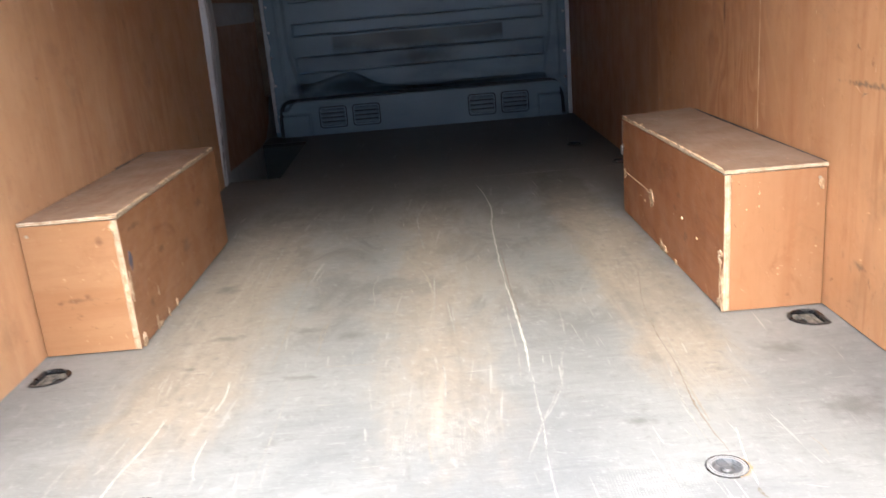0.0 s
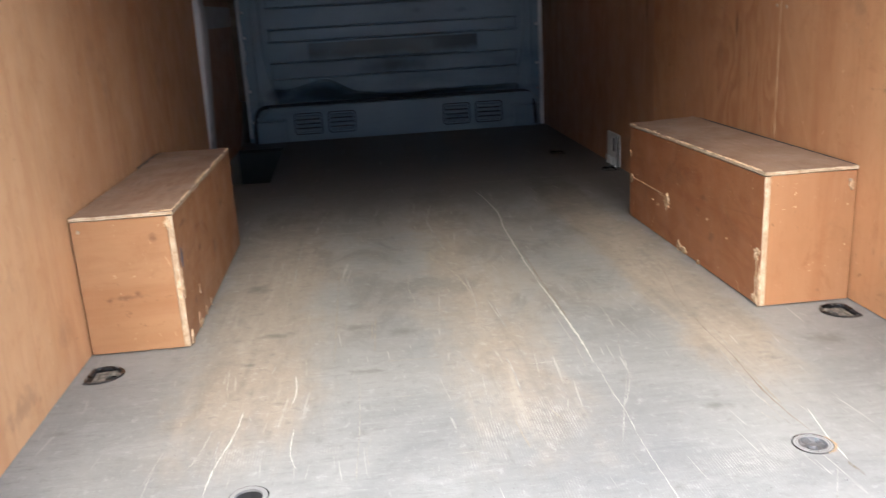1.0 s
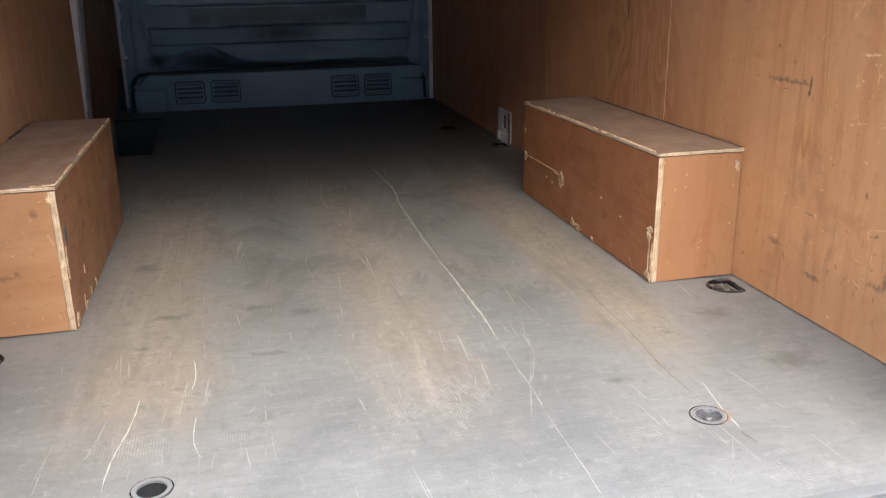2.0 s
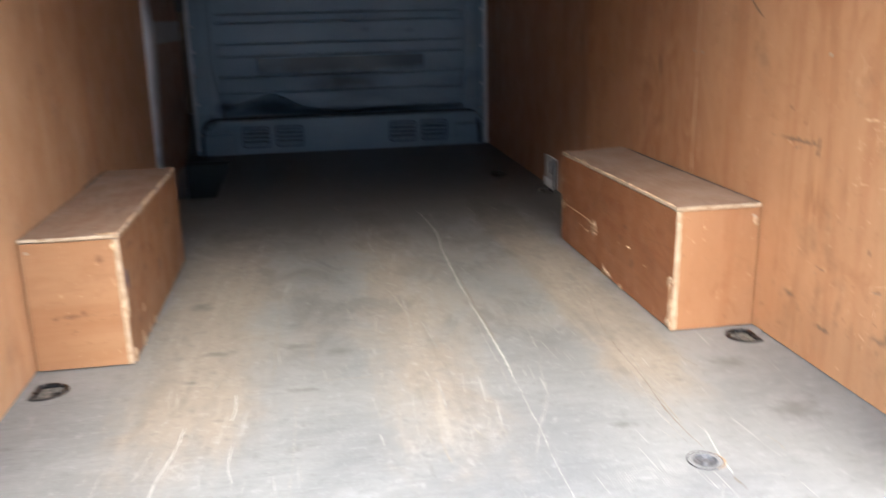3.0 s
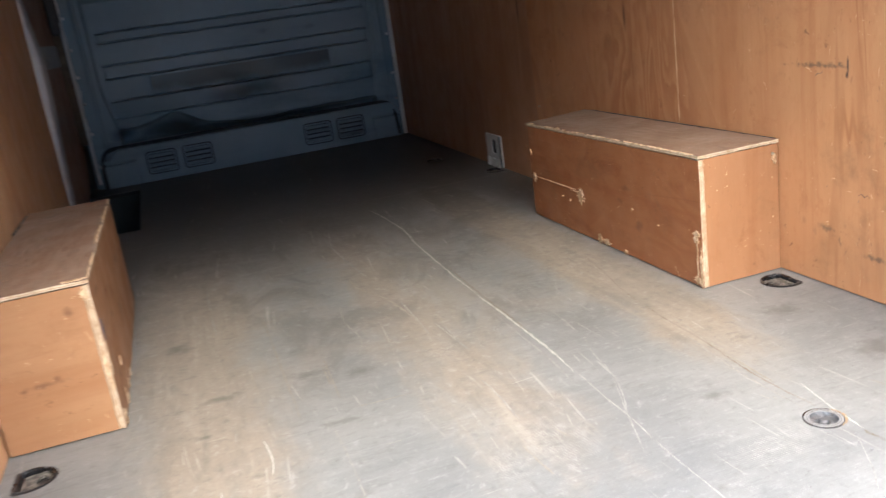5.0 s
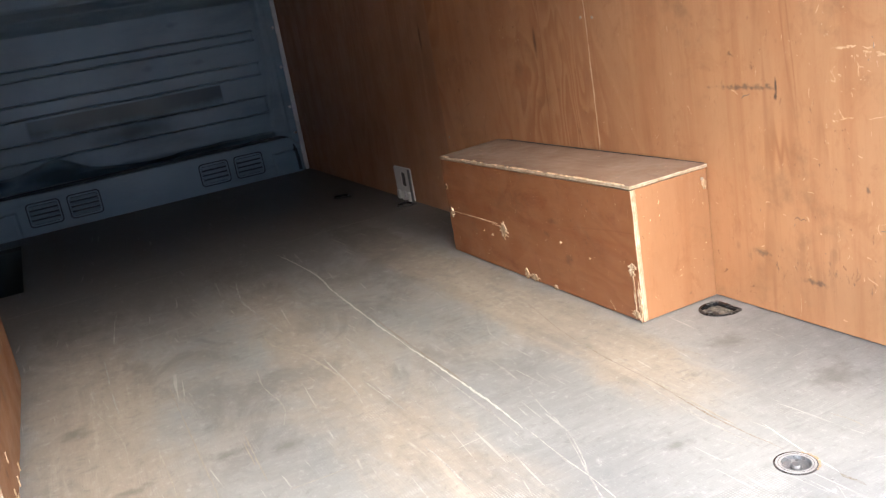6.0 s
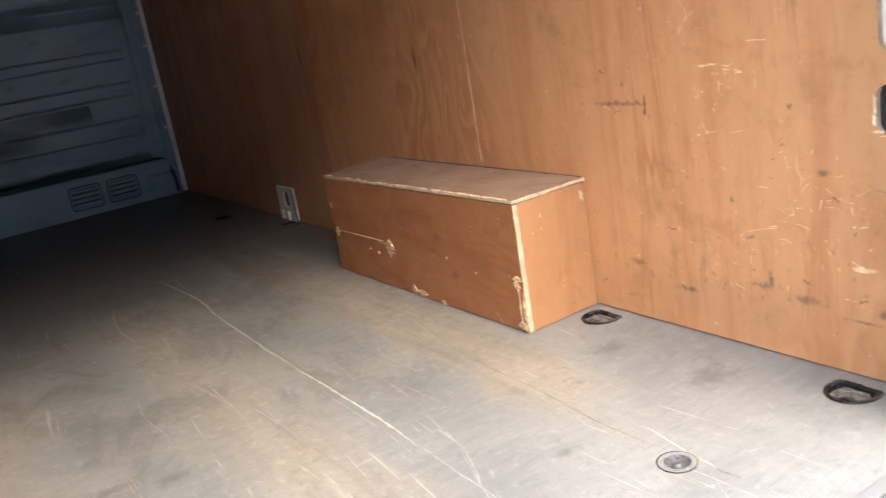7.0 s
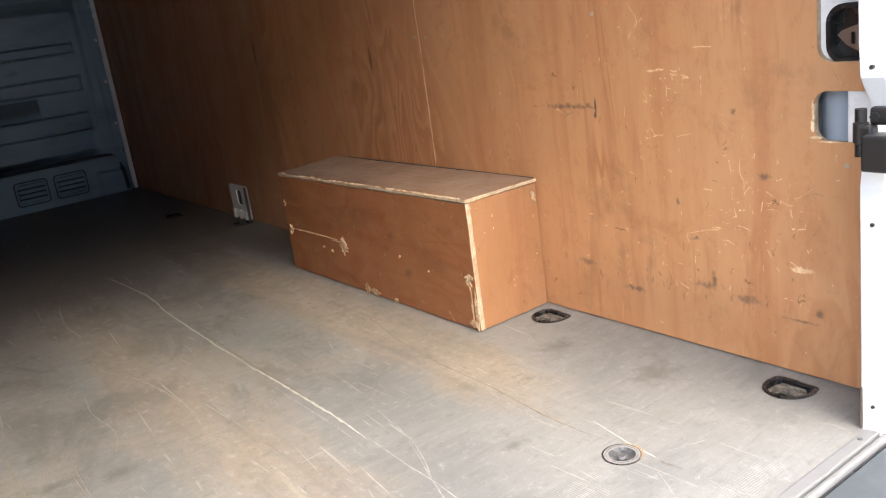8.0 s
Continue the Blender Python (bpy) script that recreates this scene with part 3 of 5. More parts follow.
# unseen wall, added to cut off low sky and bounce light into the bay
blocker_mat = painted("sky_blocker_render", (0.44, 0.43, 0.41), 0.85, (0.12, 0.11, 0.10), 0.5)
tagged(part("sky_blocker", boxed(-16, 16, -12.3, -12.0, -0.68, 7.2), blocker_mat), "unseen plain wall added to block low sky and bounce light", "wall", kind="structure")

# ---- floor ----
LASH = [(-0.806, -0.040, -1), (0.806, -0.062, 1), (0.801, -0.676, 1), (-0.803, -0.66, -1), (0.823, 1.735, 1), (0.713, 2.224, 1)]
CUPS = [(0.451, -0.598), (-0.448, -0.577)]
SEAM = 1.655
floor = tagged(part("floor", boxed(-0.95, 0.95, SILL0 + 0.002, FRONT + 0.4, -0.32, -0.30), grey_paint),
               "grey worn board floor of a van load bay", "floor", kind="structure")
holes = [d_shape(u, v, 0.044, 0.048, s) for u, v, s in LASH if v < SEAM - 0.1] + [circle(*CUPS[0], 0.0306), circle(*CUPS[1], 0.0306)]
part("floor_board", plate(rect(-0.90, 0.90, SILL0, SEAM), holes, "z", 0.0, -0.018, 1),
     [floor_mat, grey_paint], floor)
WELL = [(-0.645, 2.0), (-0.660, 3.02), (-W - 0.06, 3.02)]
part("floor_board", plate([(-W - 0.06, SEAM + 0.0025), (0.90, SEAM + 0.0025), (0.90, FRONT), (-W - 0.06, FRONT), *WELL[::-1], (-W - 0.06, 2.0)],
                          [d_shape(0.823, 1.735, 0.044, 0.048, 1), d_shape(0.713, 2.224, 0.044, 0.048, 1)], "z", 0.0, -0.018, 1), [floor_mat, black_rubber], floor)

# step well beside the sliding door
well = tagged(part("step_well", boxed(-0.95, -0.63, 1.98, 3.05, -0.30, -0.285), step_mat), "dark sunken step inside the sliding door", "step", kind="structure")
part("riser", boxed(-0.645, -0.635, 1.98, 3.05, -0.285, -0.019), step_mat, well)
part("riser", boxed(-0.93, -0.645, 1.985, 1.995, -0.285, -0.019), step_mat, well)
part("riser", boxed(-0.93, -0.645, 3.022, 3.03, -0.285, -0.019), step_mat, well)


def ribbon(points, width, seed, z=0.0002, gaps=0.0, wander=0.0):
    """A thin torn groove on the floor along a smoothed line, ragged in width."""
    rnd = random.Random(seed)
    pts = [Vector((*p, 0)) for p in points]
    fine = []
    for i in range(len(pts) - 1):
        p0, p1, p2, p3 = pts[max(i - 1, 0)], pts[i], pts[i + 1], pts[min(i + 2, len(pts) - 1)]
        n = max(2, int((p2 - p1).length / 0.012))
        for k in range(n):
            s = k / n
            fine.append(0.5 * (2 * p1 + (p2 - p0) * s + (2 * p0 - 5 * p1 + 4 * p2 - p3) * s * s + (3 * p1 - p0 - 3 * p2 + p3) * s ** 3))
    fine.append(pts[-1])
    bm = bmesh.new()
    last = None
    skip = 0
    for i, p in enumerate(fine):
        if gaps and skip == 0 and rnd.random() < gaps:
            skip = rnd.randint(1, 4)
        if skip:
            skip -= 1
            last = None
            continue
        a, b = fine[max(i - 1, 0)], fine[min(i + 1, len(fine) - 1)]
        t = (b - a).normalized()
        side = Vector((-t.y, t.x, 0))
        taper = min(1, 0.15 + 6 * min(i, len(fine) - 1 - i) / len(fine))
        w = width * taper * rnd.uniform(0.45, 1.25) / 2
        p = p + side * (rnd.uniform(-1, 1) * width * 0.25 + wander * noise.noise(Vector((seed * 3.1, 0, i * 0.12))))
        row = [bm.verts.new(p + side * w), bm.verts.new(p + Vector((0, 0, z))), bm.verts.new(p - side * w)]
        if last:
            for k in (0, 1):
                bm.faces.new((last[k], last[k + 1], row[k + 1], row[k]))
        last = row
    for v in bm.verts:
        v.co.z += 0.00025
    return bm


def abraded(name, colour, cover, ground):
    """A scratch broken up by the grain of the board: bare in places, barely marked in others."""
    m = Mat(name, 0.7)
    a = m.math('ADD', m.mul(m.noise(170, 5, 0.7), 0.6), m.mul(m.noise(22, 4, 0.7), 0.6))
    a = m.step(a, 0.66 - 0.3 * cover, 1.02 - 0.3 * cover)
    return m.done(m.mix(a, ground, colour))


BOARD, BOARD_TAN = (0.172, 0.168, 0.158), (0.205, 0.180, 0.145)
bare = abraded("bare_timber_scratch", (0.45, 0.43, 0.385), 1.25, BOARD)
half_bare = abraded("half_bare_scratch", (0.37, 0.355, 0.32), 1.0, BOARD)
clean = abraded("broken_pale_scratch", (0.325, 0.307, 0.270), 0.75, BOARD)
faint = abraded("faint_rub", (0.285, 0.263, 0.225), 0.62, BOARD_TAN)
brown = abraded("brown_groove", (0.128, 0.088, 0.055), 0.62, BOARD_TAN)
hairline = abraded("hairline_rub", (0.31, 0.302, 0.28), 0.8, BOARD)
dusty_joint = abraded("dusty_joint", (0.36, 0.335, 0.285), 0.95, (0.12, 0.11, 0.095))
scuffed = abraded("scuffed_veneer", (0.72, 0.47, 0.28), 0.9, PLY)
seam_mat = abraded("splintered_seam", (0.74, 0.55, 0.36), 1.5, PLY)
rust_bloom = abraded("rust_bloom", (0.36, 0.20, 0.09), 0.9, BOARD)
rusty_smear = abraded("rust_brown_smear", (0.115, 0.080, 0.050), 0.5, BOARD)


def scratch(mat, width, *points):
    seed = round(1000 * (points[0][0] + 2)) + round(100 * (points[0][1] + 2))
    part("scratch", ribbon(points, width, seed, wander=width * 0.5), mat, floor)


# the long gouge, its echo, and the forked line beside it
scratch(bare, 0.0054, (0.206, 1.50), (0.226, 1.25), (0.226, 1.06), (0.213, 0.86), (0.209, 0.64), (0.205, 0.48), (0.203, 0.34))
scratch(brown, 0.0030, (0.219, 0.62), (0.213, 0.40), (0.212, 0.20), (0.2125, 0.02))
scratch(bare, 0.0046, (0.203, 0.34), (0.206, 0.17), (0.207, 0.0), (0.205, -0.13), (0.201, -0.21))
scratch(hairline, 0.0034, (0.190, 0.19), (0.187, 0.0), (0.188, -0.10), (0.178, -0.25))
scratch(half_bare, 0.0022, (0.204, -0.205), (0.198, -0.33), (0.196, -0.44), (0.190, -0.52))
scratch(half_bare, 0.0021, (0.190, -0.52), (0.188, -0.57), (0.187, -0.67), (0.182, -0.78))
scratch(hairline, 0.0031, (0.296, -0.068), (0.270, -0.165), (0.256, -0.26), (0.231, -0.342), (0.191, -0.43))
scratch(hairline, 0.0028, (0.250, -0.27), (0.215, -0.37), (0.158, -0.53))
scratch(hairline, 0.0028, (0.401, 0.28), (0.376, 0.21), (0.377, 0.036))
# right lane: brown groove with pale flanks, ending at the eyelet
scratch(brown, 0.0034, (0.497, 0.09), (0.484, -0.09), (0.479, -0.235), (0.466, -0.37), (0.465, -0.47), (0.468, -0.56))
scratch(brown, 0.0026, (0.56, 0.42), (0.53, 0.25), (0.505, 0.13), (0.489, -0.02))
scratch(clean, 0.0032, (0.468, -0.20), (0.455, -0.30), (0.447, -0.42), (0.449, -0.55))
scratch(faint, 0.0050, (0.505, -0.06), (0.490, -0.20), (0.476, -0.34), (0.471, -0.46))
scratch(bare, 0.0022, (0.505, -0.48), (0.488, -0.567), (0.478, -0.654))
scratch(rusty_smear, 0.0060, (0.474, -0.655), (0.476, -0.68), (0.479, -0.70))
scratch(clean, 0.0023, (0.422, -0.476), (0.424, -0.49), (0.426, -0.504))
scratch(clean, 0.0023, (0.436, -0.494), (0.435, -0.51), (0.434, -0.524))
scratch(hairline, 0.0022, (0.454, -0.663), (0.413, -0.732), (0.372, -0.79))
scratch(hairline, 0.0022, (0.506, -0.646), (0.54, -0.66), (0.571, -0.672))
scratch(hairline, 0.0022, (0.576, -0.684), (0.578, -0.73), (0.579, -0.777))
scratch(hairline, 0.0022, (0.480, -0.734), (0.476, -0.786), (0.491, -0.825))
scratch(clean, 0.0027, (0.591, 0.98), (0.592, 0.90), (0.591, 0.81))
# middle lane
scratch(clean, 0.0054, (0.011, 1.307), (-0.024, 1.085), (-0.015, 0.837), (-0.002, 0.674))
scratch(faint, 0.0070, (-0.047, 0.717), (-0.049, 0.608), (0.0, 0.441), (0.017, 0.265), (0.009, 0.142))
scratch(clean, 0.0036, (0.023, 0.42), (0.021, 0.28), (0.018, 0.149))
scratch(clean, 0.0032, (0.050, 0.223), (0.057, 0.11), (0.063, 0.009))
scratch(clean, 0.0027, (-0.029, -0.215), (-0.037, -0.35), (-0.044, -0.476))
scratch(clean, 0.0038, (0.033, -0.136), (0.034, -0.24), (0.031, -0.336))
scratch(clean, 0.0031, (-0.122, 0.498), (-0.137, 0.38), (-0.129, 0.265), (-0.133, 0.209), (-0.153, 0.142))
scratch(faint, 0.0030, (-0.239, 0.141), (-0.241, 0.08), (-0.242, 0.022))
scratch(faint, 0.0028, (-0.230, 0.168), (-0.234, 0.06), (-0.238, -0.049))
scratch(faint, 0.0026, (-0.321, 0.595), (-0.323, 0.25), (-0.325, -0.094))
scratch(clean, 0.0023, (-0.274, -0.156), (-0.274, -0.344), (-0.283, -0.578))
scratch(clean, 0.0023, (-0.206, -0.278), (-0.19, -0.279), (-0.167, -0.277))
scratch(faint, 0.0026, (-0.215, -0.106), (-0.16, -0.11), (-0.106, -0.111))
# left lane
scratch(bare, 0.0022, (-0.402, -0.138), (-0.396, -0.217), (-0.402, -0.271))
scratch(faint, 0.0026, (-0.369, -0.208), (-0.367, -0.24), (-0.366, -0.265))
scratch(bare, 0.0020, (-0.391, -0.368), (-0.392, -0.458), (-0.380, -0.508))
scratch(bare, 0.0026, (-0.491, -0.277), (-0.498, -0.379), (-0.516, -0.483), (-0.521, -0.566))
scratch(clean, 0.0045, (-0.539, -0.341), (-0.550, -0.439), (-0.565, -0.481))
scratch(faint, 0.0036, (-0.549, -0.158), (-0.555, -0.20), (-0.560, -0.235))
scratch(clean, 0.0031, (-0.657, -0.024), (-0.637, 0.033), (-0.620, 0.136))
scratch(faint, 0.0028, (-0.391, 0.228), (-0.388, 0.10), (-0.387, -0.027))
scratch(clean, 0.0034, (-0.446, 0.633), (-0.444, 0.56), (-0.443, 0.493))
scratch(faint, 0.0038, (-0.494, 0.576), (-0.452, 0.342), (-0.451, 0.182))
scratch(hairline, 0.0024, (-0.618, -0.55), (-0.617, -0.50), (-0.615, -0.456))
scratch(clean, 0.0036, (-0.442, 0.90), (-0.443, 0.80), (-0.444, 0.70))
for i, (u, v, r) in enumerate(((0.456, -0.659, 0.0024), (0.443, -0.705, 0.0034))):
    part("dirt_speck", plate(ragged(u, v, r, r * 0.7, 9, 0.6, 70 + i), [], "z", 0.0005, 0.0012), socket_mat, floor)
rnd = random.Random(5)
for i in range(20):                       # short stray marks, thickest in the lanes
    lane = rnd.choice((-0.53, -0.47, 0.0, 0.06, 0.12, 0.53, 0.3, -0.25))
    x0, y0 = lane + rnd.gauss(0, 0.06), rnd.uniform(-0.7, 0.9)
    ln, sl, bow = rnd.uniform(0.03, 0.13), rnd.gauss(0, 0.10), rnd.gauss(0, 0.004)
    scratch((hairline, faint, clean)[i % 3], rnd.uniform(0.0016, 0.0034), (x0, y0), (x0 + sl * ln / 2 + bow, y0 + ln / 2), (x0 + sl * ln, y0 + ln))
part("joint_strip", boxed(-0.87, 0.87, SEAM + 0.0002, SEAM + 0.0021, -0.012, 0.0002), dusty_joint, floor, "pale dust in the floor joint")


# ---- recessed lashing points ----
def lashing_ring(u, v0, side):
    """A D-shaped recessed cup with a flap ring lying in it."""
    t = thing("lashing_ring", (u, v0, 0), "black-rimmed recessed lashing ring with dusty metal eye in the floor", "lashing ring", "lashing rings in the floor")
    d = d_shape(0, 0, 0.044, 0.048, side)
    bm = ring(grown(d, 1.08), grown(d, 0.84), "z", 0.0030, -0.006)
    bmesh.ops.bevel(bm, geom=[e for e in bm.edges if abs(e.verts[0].co.z - 0.0030) < 1e-4 and abs(e.verts[1].co.z - 0.0030) < 1e-4], offset=0.0028, segments=3, affect='EDGES')
    part("rim", bm, glossy_black, t)
    part("cup_wall", ring(grown(d, 0.97), grown(d, 0.82), "z", -0.0062, -0.013), glossy_black, t)
    part("cup_floor", plate(grown(d, 0.95), [], "z", -0.013, -0.015), dusty_metal, t, "dusty bottom of the cup")
    # cast eye: a lumpy loop round a dark slot, hinged at the straight side
    slot = [(0.010 * math.cos(a) * side - side * 0.010, 0.019 * math.sin(a)) for a in (2 * math.pi * k / 16 for k in range(16))]
    bm = plate(grown(d, 0.70), [slot if side > 0 else slot[::-1]], "z", -0.0050, -0.0105)
    for v in bm.verts:
        v.co.z += 0.0018 * noise.noise(v.co * 160 + Vector((u * 9, v0 * 7, 0)))
    loop = part("eye", bm, dusty_metal, t, "worn dusty cast loop")
    part("slot", plate(grown(slot, 1.15), [], "z", -0.0118, -0.0125), glossy_black, loop, "dark slot")
    bm = boxed(-0.005, 0.005, -0.024, 0.024, -0.0105, -0.0022, bevel=0.0025)
    bmesh.ops.translate(bm, verts=bm.verts, vec=(side * 0.020, 0, 0))
    part("hinge_pin", bm, dusty_metal, loop)
    for k in (-1, 1):
        part("lug", boxed(-side * 0.012 - 0.006, -side * 0.012 + 0.006, k * 0.026 - 0.004, k * 0.026 + 0.004, -0.0105, -0.0030, bevel=0.002), dusty_metal, loop)
    return t


for u, v, s in LASH:
    lashing_ring(u, v, s)

eye = thing("floor_eyelet", (*CUPS[0], 0), "round polished metal eyelet set flush in the floor", "floor eyelet")
part("groove", ring(circle(0, 0, 0.0328), circle(0, 0, 0.0296), "z", 0.0008, -0.010), glossy_black, eye)
part("flange", ring(circle(0, 0, 0.0298), circle(0, 0, 0.0226), "z", 0.0012, -0.003), worn_rim, eye, "bright worn rim")
part("inner_groove", ring(circle(0, 0, 0.0262), circle(0, 0, 0.0256), "z", 0.0014, 0.0006), glossy_black, eye)
arc = [(0.0345 * math.cos(a / 10), 0.0345 * math.sin(a / 10), 0.0003) for a in range(-11, 6, 2)]
part("rust_stain", ribbon([(u, v) for u, v, _ in arc], 0.0042, 31, wander=0.001), rust_bloom, eye, "orange rust bloom round the rim")


def dish():
    """A shallow spun bowl with a raised button in its middle."""
    bm = bmesh.new()
    prof = [(0.0228, 0.0010), (0.0205, -0.0050), (0.0150, -0.0075), (0.0095, -0.0068), (0.0086, -0.0036), (0.0045, -0.0028), (0.0, -0.0032)]
    rows = [[bm.verts.new((r * math.cos(2 * math.pi * k / 28), r * math.sin(2 * math.pi * k / 28), z)) for k in range(28)] for r, z in prof[:-1]]
    top = bm.verts.new((0, 0, prof[-1][1]))
    for a, b in zip(rows, rows[1:]):
        for k in range(28):
            bm.faces.new((a[k], a[(k + 1) % 28], b[(k + 1) % 28], b[k]))
    for k in range(28):
        bm.faces.new((rows[-1][k], rows[-1][(k + 1) % 28], top)).smooth = True
    return bm


part("bowl", dish(), spun, eye, "dark scuffed metal bowl")
bm = bmesh.new()
add_tube(bm, 0.0088, 0.0060, 0.004, Matrix.Translation((0, 0, -0.0030)), 20)
part("button", bm, alloy, eye, "worn metal middle button")
part("base", plate(circle(0, 0, 0.0304), [], "z", -0.010, -0.012), black_rubber, eye)
part("rust_stain", plate([(0.451 + r * math.cos(radians(a)), -0.598 + r * math.sin(radians(a))) for r, a in [(0.0316, t) for t in range(-75, 36, 10)] + [(0.0338 + 0.0022 * math.sin(t * 0.3), t) for t in range(35, -76, -10)]], [], "z", 0.0004, 0.0009), rust_mat, floor, "small rust stain")
cup = thing("floor_socket", (*CUPS[1], 0), "round metal floor socket with an open black hole", "floor socket")
part("groove", ring(circle(0, 0, 0.0316), circle(0, 0, 0.0292), "z", 0.0006, -0.010), glossy_black, cup)
part("flange", ring(circle(0, 0, 0.0294), circle(0, -0.001, 0.0222), "z", 0.0014, -0.003), socket_mat, cup)
part("tube", ring(circle(0, 0, 0.0302), circle(0, 0, 0.0240), "z", -0.003, -0.06), black_rubber, cup)
part("base", plate(circle(0, 0, 0.0302), [], "z", -0.06, -0.062), black_rubber, cup)

# ---- boarded sides ----
HOLE1 = round_rect(-0.80, -0.700, 0.566, 0.73, 0.026)
HOLE2 = round_rect(-0.80, -0.694, 0.437, 0.520, 0.022)
wall_right = tagged(part("wall_right", boxed(0.955, 0.97, -0.90, FRONT + 0.4, -0.32, ROOF), white_paint),
                    "plywood-lined right side of the load bay", "wall", kind="structure")
rear_sheet = [(-0.80, 0.003), (0.3946, 0.003), (0.3946, ROOF), (-0.80, ROOF)]
part("plywood_sheet", plate(rear_sheet, [[(max(a, -0.799), b) for a, b in HOLE1], [(max(a, -0.799), b) for a, b in HOLE2]], "x", W, W + 0.012, 1), [ply_right, ply_edge], wall_right)
part("plywood_sheet", plate(rect(0.3950, 1.3285, 0.003, ROOF), [], "x", W + 0.001, W + 0.013, 1), [ply_right, ply_edge], wall_right)
bm = plate(rect(1.330, FRONT - 0.004, 0.0008, ROOF), [], "x", W + 0.003, W + 0.015, 1)
for v in bm.verts:
    v.co.x += 0.012 * (v.co.y - 1.33) / 1.97
part("plywood_sheet", bm, [ply_front, ply_edge], wall_right, "plywood sheet with its darker tone partly painted shade")
for zs, wide in (((0.31, 0.45, 0.60), 0.0052), ((0.60, 0.70, 0.80), 0.0036), ((0.80, 1.2, ROOF - 0.01), 0.0024)):
    bm = ribbon([(0.3945 + 0.0012 * math.sin(9 * q), q) for q in zs], wide, round(100 * wide * zs[0] * 900), 0.0004)
    bm.transform(Matrix(((0, 0, -1, W - 0.0002), (1, 0, 0, 0), (0, 1, 0, 0), (0, 0, 0, 1))))
    part("seam_splinter", bm, seam_mat, wall_right, "pale splintered board joint")
part("batten", boxed(W + 0.0135, 0.955, 0.36, 0.43, 0.0, ROOF), grey_paint, wall_right)

wall_left = tagged(part("wall_left", boxed(-0.97, -0.955, -0.90, FRONT + 0.4, -0.32, ROOF), white_paint),
                   "plywood-lined left side of the load bay", "wall", kind="structure")
part("plywood_sheet", plate(rect(-0.80, 0.4997, 0.0008, ROOF), [], "x", -W, -W - 0.012, 1), [ply_left, ply_edge], wall_left)
part("plywood_sheet", plate([(0.5001, 0.0008), (1.893, 0.0008), (1.990, ROOF), (0.5001, ROOF)], [], "x", -W, -W - 0.012, 1), [ply_left, ply_edge], wall_left)
part("seam_strip", boxed(-W - 0.008, -W + 0.0004, 0.4990, 0.5010, 0.76, ROOF), torn, wall_left, "pale splintered board joint")

# white door post between the boarding and the sliding door
def post_mesh(grey=False):
    """A folded flange that turns in past the end of the boarding, widest at mid height."""
    bm = bmesh.new()
    last = None
    for k in range(34):
        z = -0.02 + k * (ROOF + 0.02) / 33
        w = 0.001 + 0.026 * max(0.0, min(1.0, (1.0 - z) / 0.28)) * (0.10 + 0.90 * max(0.0, min(1.0, (z - 0.05) / 0.60)))
        y0 = 1.899 + 0.0585 * z
        if grey:
            loop = [(-0.884, y0 + 0.064), (-0.871 + w * 0.5, y0 + 0.064), (-0.871 + w * 0.9, y0 + 0.070), (-0.871 + w * 1.25, y0 + 0.10), (-0.871 + w * 1.2, y0 + 0.115), (-0.884, y0 + 0.12)]
        else:
            loop = [(-0.884, y0), (-0.871, y0), (-0.871 + w * 0.85, y0 + 0.008), (-0.871 + w, y0 + 0.020), (-0.871 + w * 0.8, y0 + 0.052), (-0.884, y0 + 0.062)]
        row = [bm.verts.new((x, y, z)) for x, y in loop]
        if last:
            for i in range(6):
                bm.faces.new((last[i], last[(i + 1) % 6], row[(i + 1) % 6], row[i]))
        else:
            bm.faces.new(row)
        last = row
    bm.faces.new(last)
    return bm


post = tagged(part("door_post", post_mesh(), white_paint), "white painted steel post of the sliding door", "door post", kind="structure")
part("post_return", post_mesh(True), grey_paint, post, "grey inner return of the post")

# ---- sliding door ----
door = thing("sliding_door", (-0.91, 2.65, -0.28), "closed sliding door, grey frame with plywood panels", "sliding door", kind="structure")
door.name = "door_1"
DX, DY, DZ = door.location


def door_plate(outer, hs, w0, w1, edge=0):
    bm = plate(outer, hs, "x", w0, w1, edge)
    bmesh.ops.translate(bm, verts=bm.verts, vec=(-DX, -DY, -DZ))
    return bm


part("door_frame", door_plate(rect(2.02, 3.62, -0.28, ROOF), [], -0.913, -0.925), grey_paint, door)
part("cross_bar", door_plate(round_rect(2.05, 3.60, 0.672, 0.770, 0.02), [], -0.900, -0.912), grey_paint, door, "grey painted cross bar")
part("lower_panel", door_plate([(2.08, 0.02), (2.95, 0.0), (3.10, 0.02), (3.25, 0.10), (3.36, 0.24), (3.56, 0.40), (3.56, 0.668), (2.06, 0.668)], [], -0.904, -0.912, 1), [ply_door, ply_edge], door)
part("upper_panel", door_plate([(2.06, 0.774), (3.30, 0.774), (3.40, 0.88), (3.56, 1.0), (3.56, ROOF - 0.05), (2.06, ROOF - 0.05)], [], -0.904, -0.912, 1), [ply_door, ply_edge], door)
# strip added to close the gap; its dark colour offsets the rear light
part("edge_panel", door_plate([(3.236, 0.25), (3.248, 0.25), (3.248, ROOF - 0.05), (3.236, ROOF - 0.05)], [], -0.9035, -0.8665), grime, door, "added strip at the panel edge, coloured dark for shade")
bm = boxed(-0.904, -0.858, 3.19, 3.232, 0.82, 1.12, bevel=0.012)
add_box(bm, -0.862, -0.852, 3.198, 3.225, 0.88, 1.06, bevel=0.004)
bmesh.ops.translate(bm, verts=bm.verts, vec=(-DX, -DY, -DZ))
part("latch", bm, black_rubber, door, "black plastic latch cover")


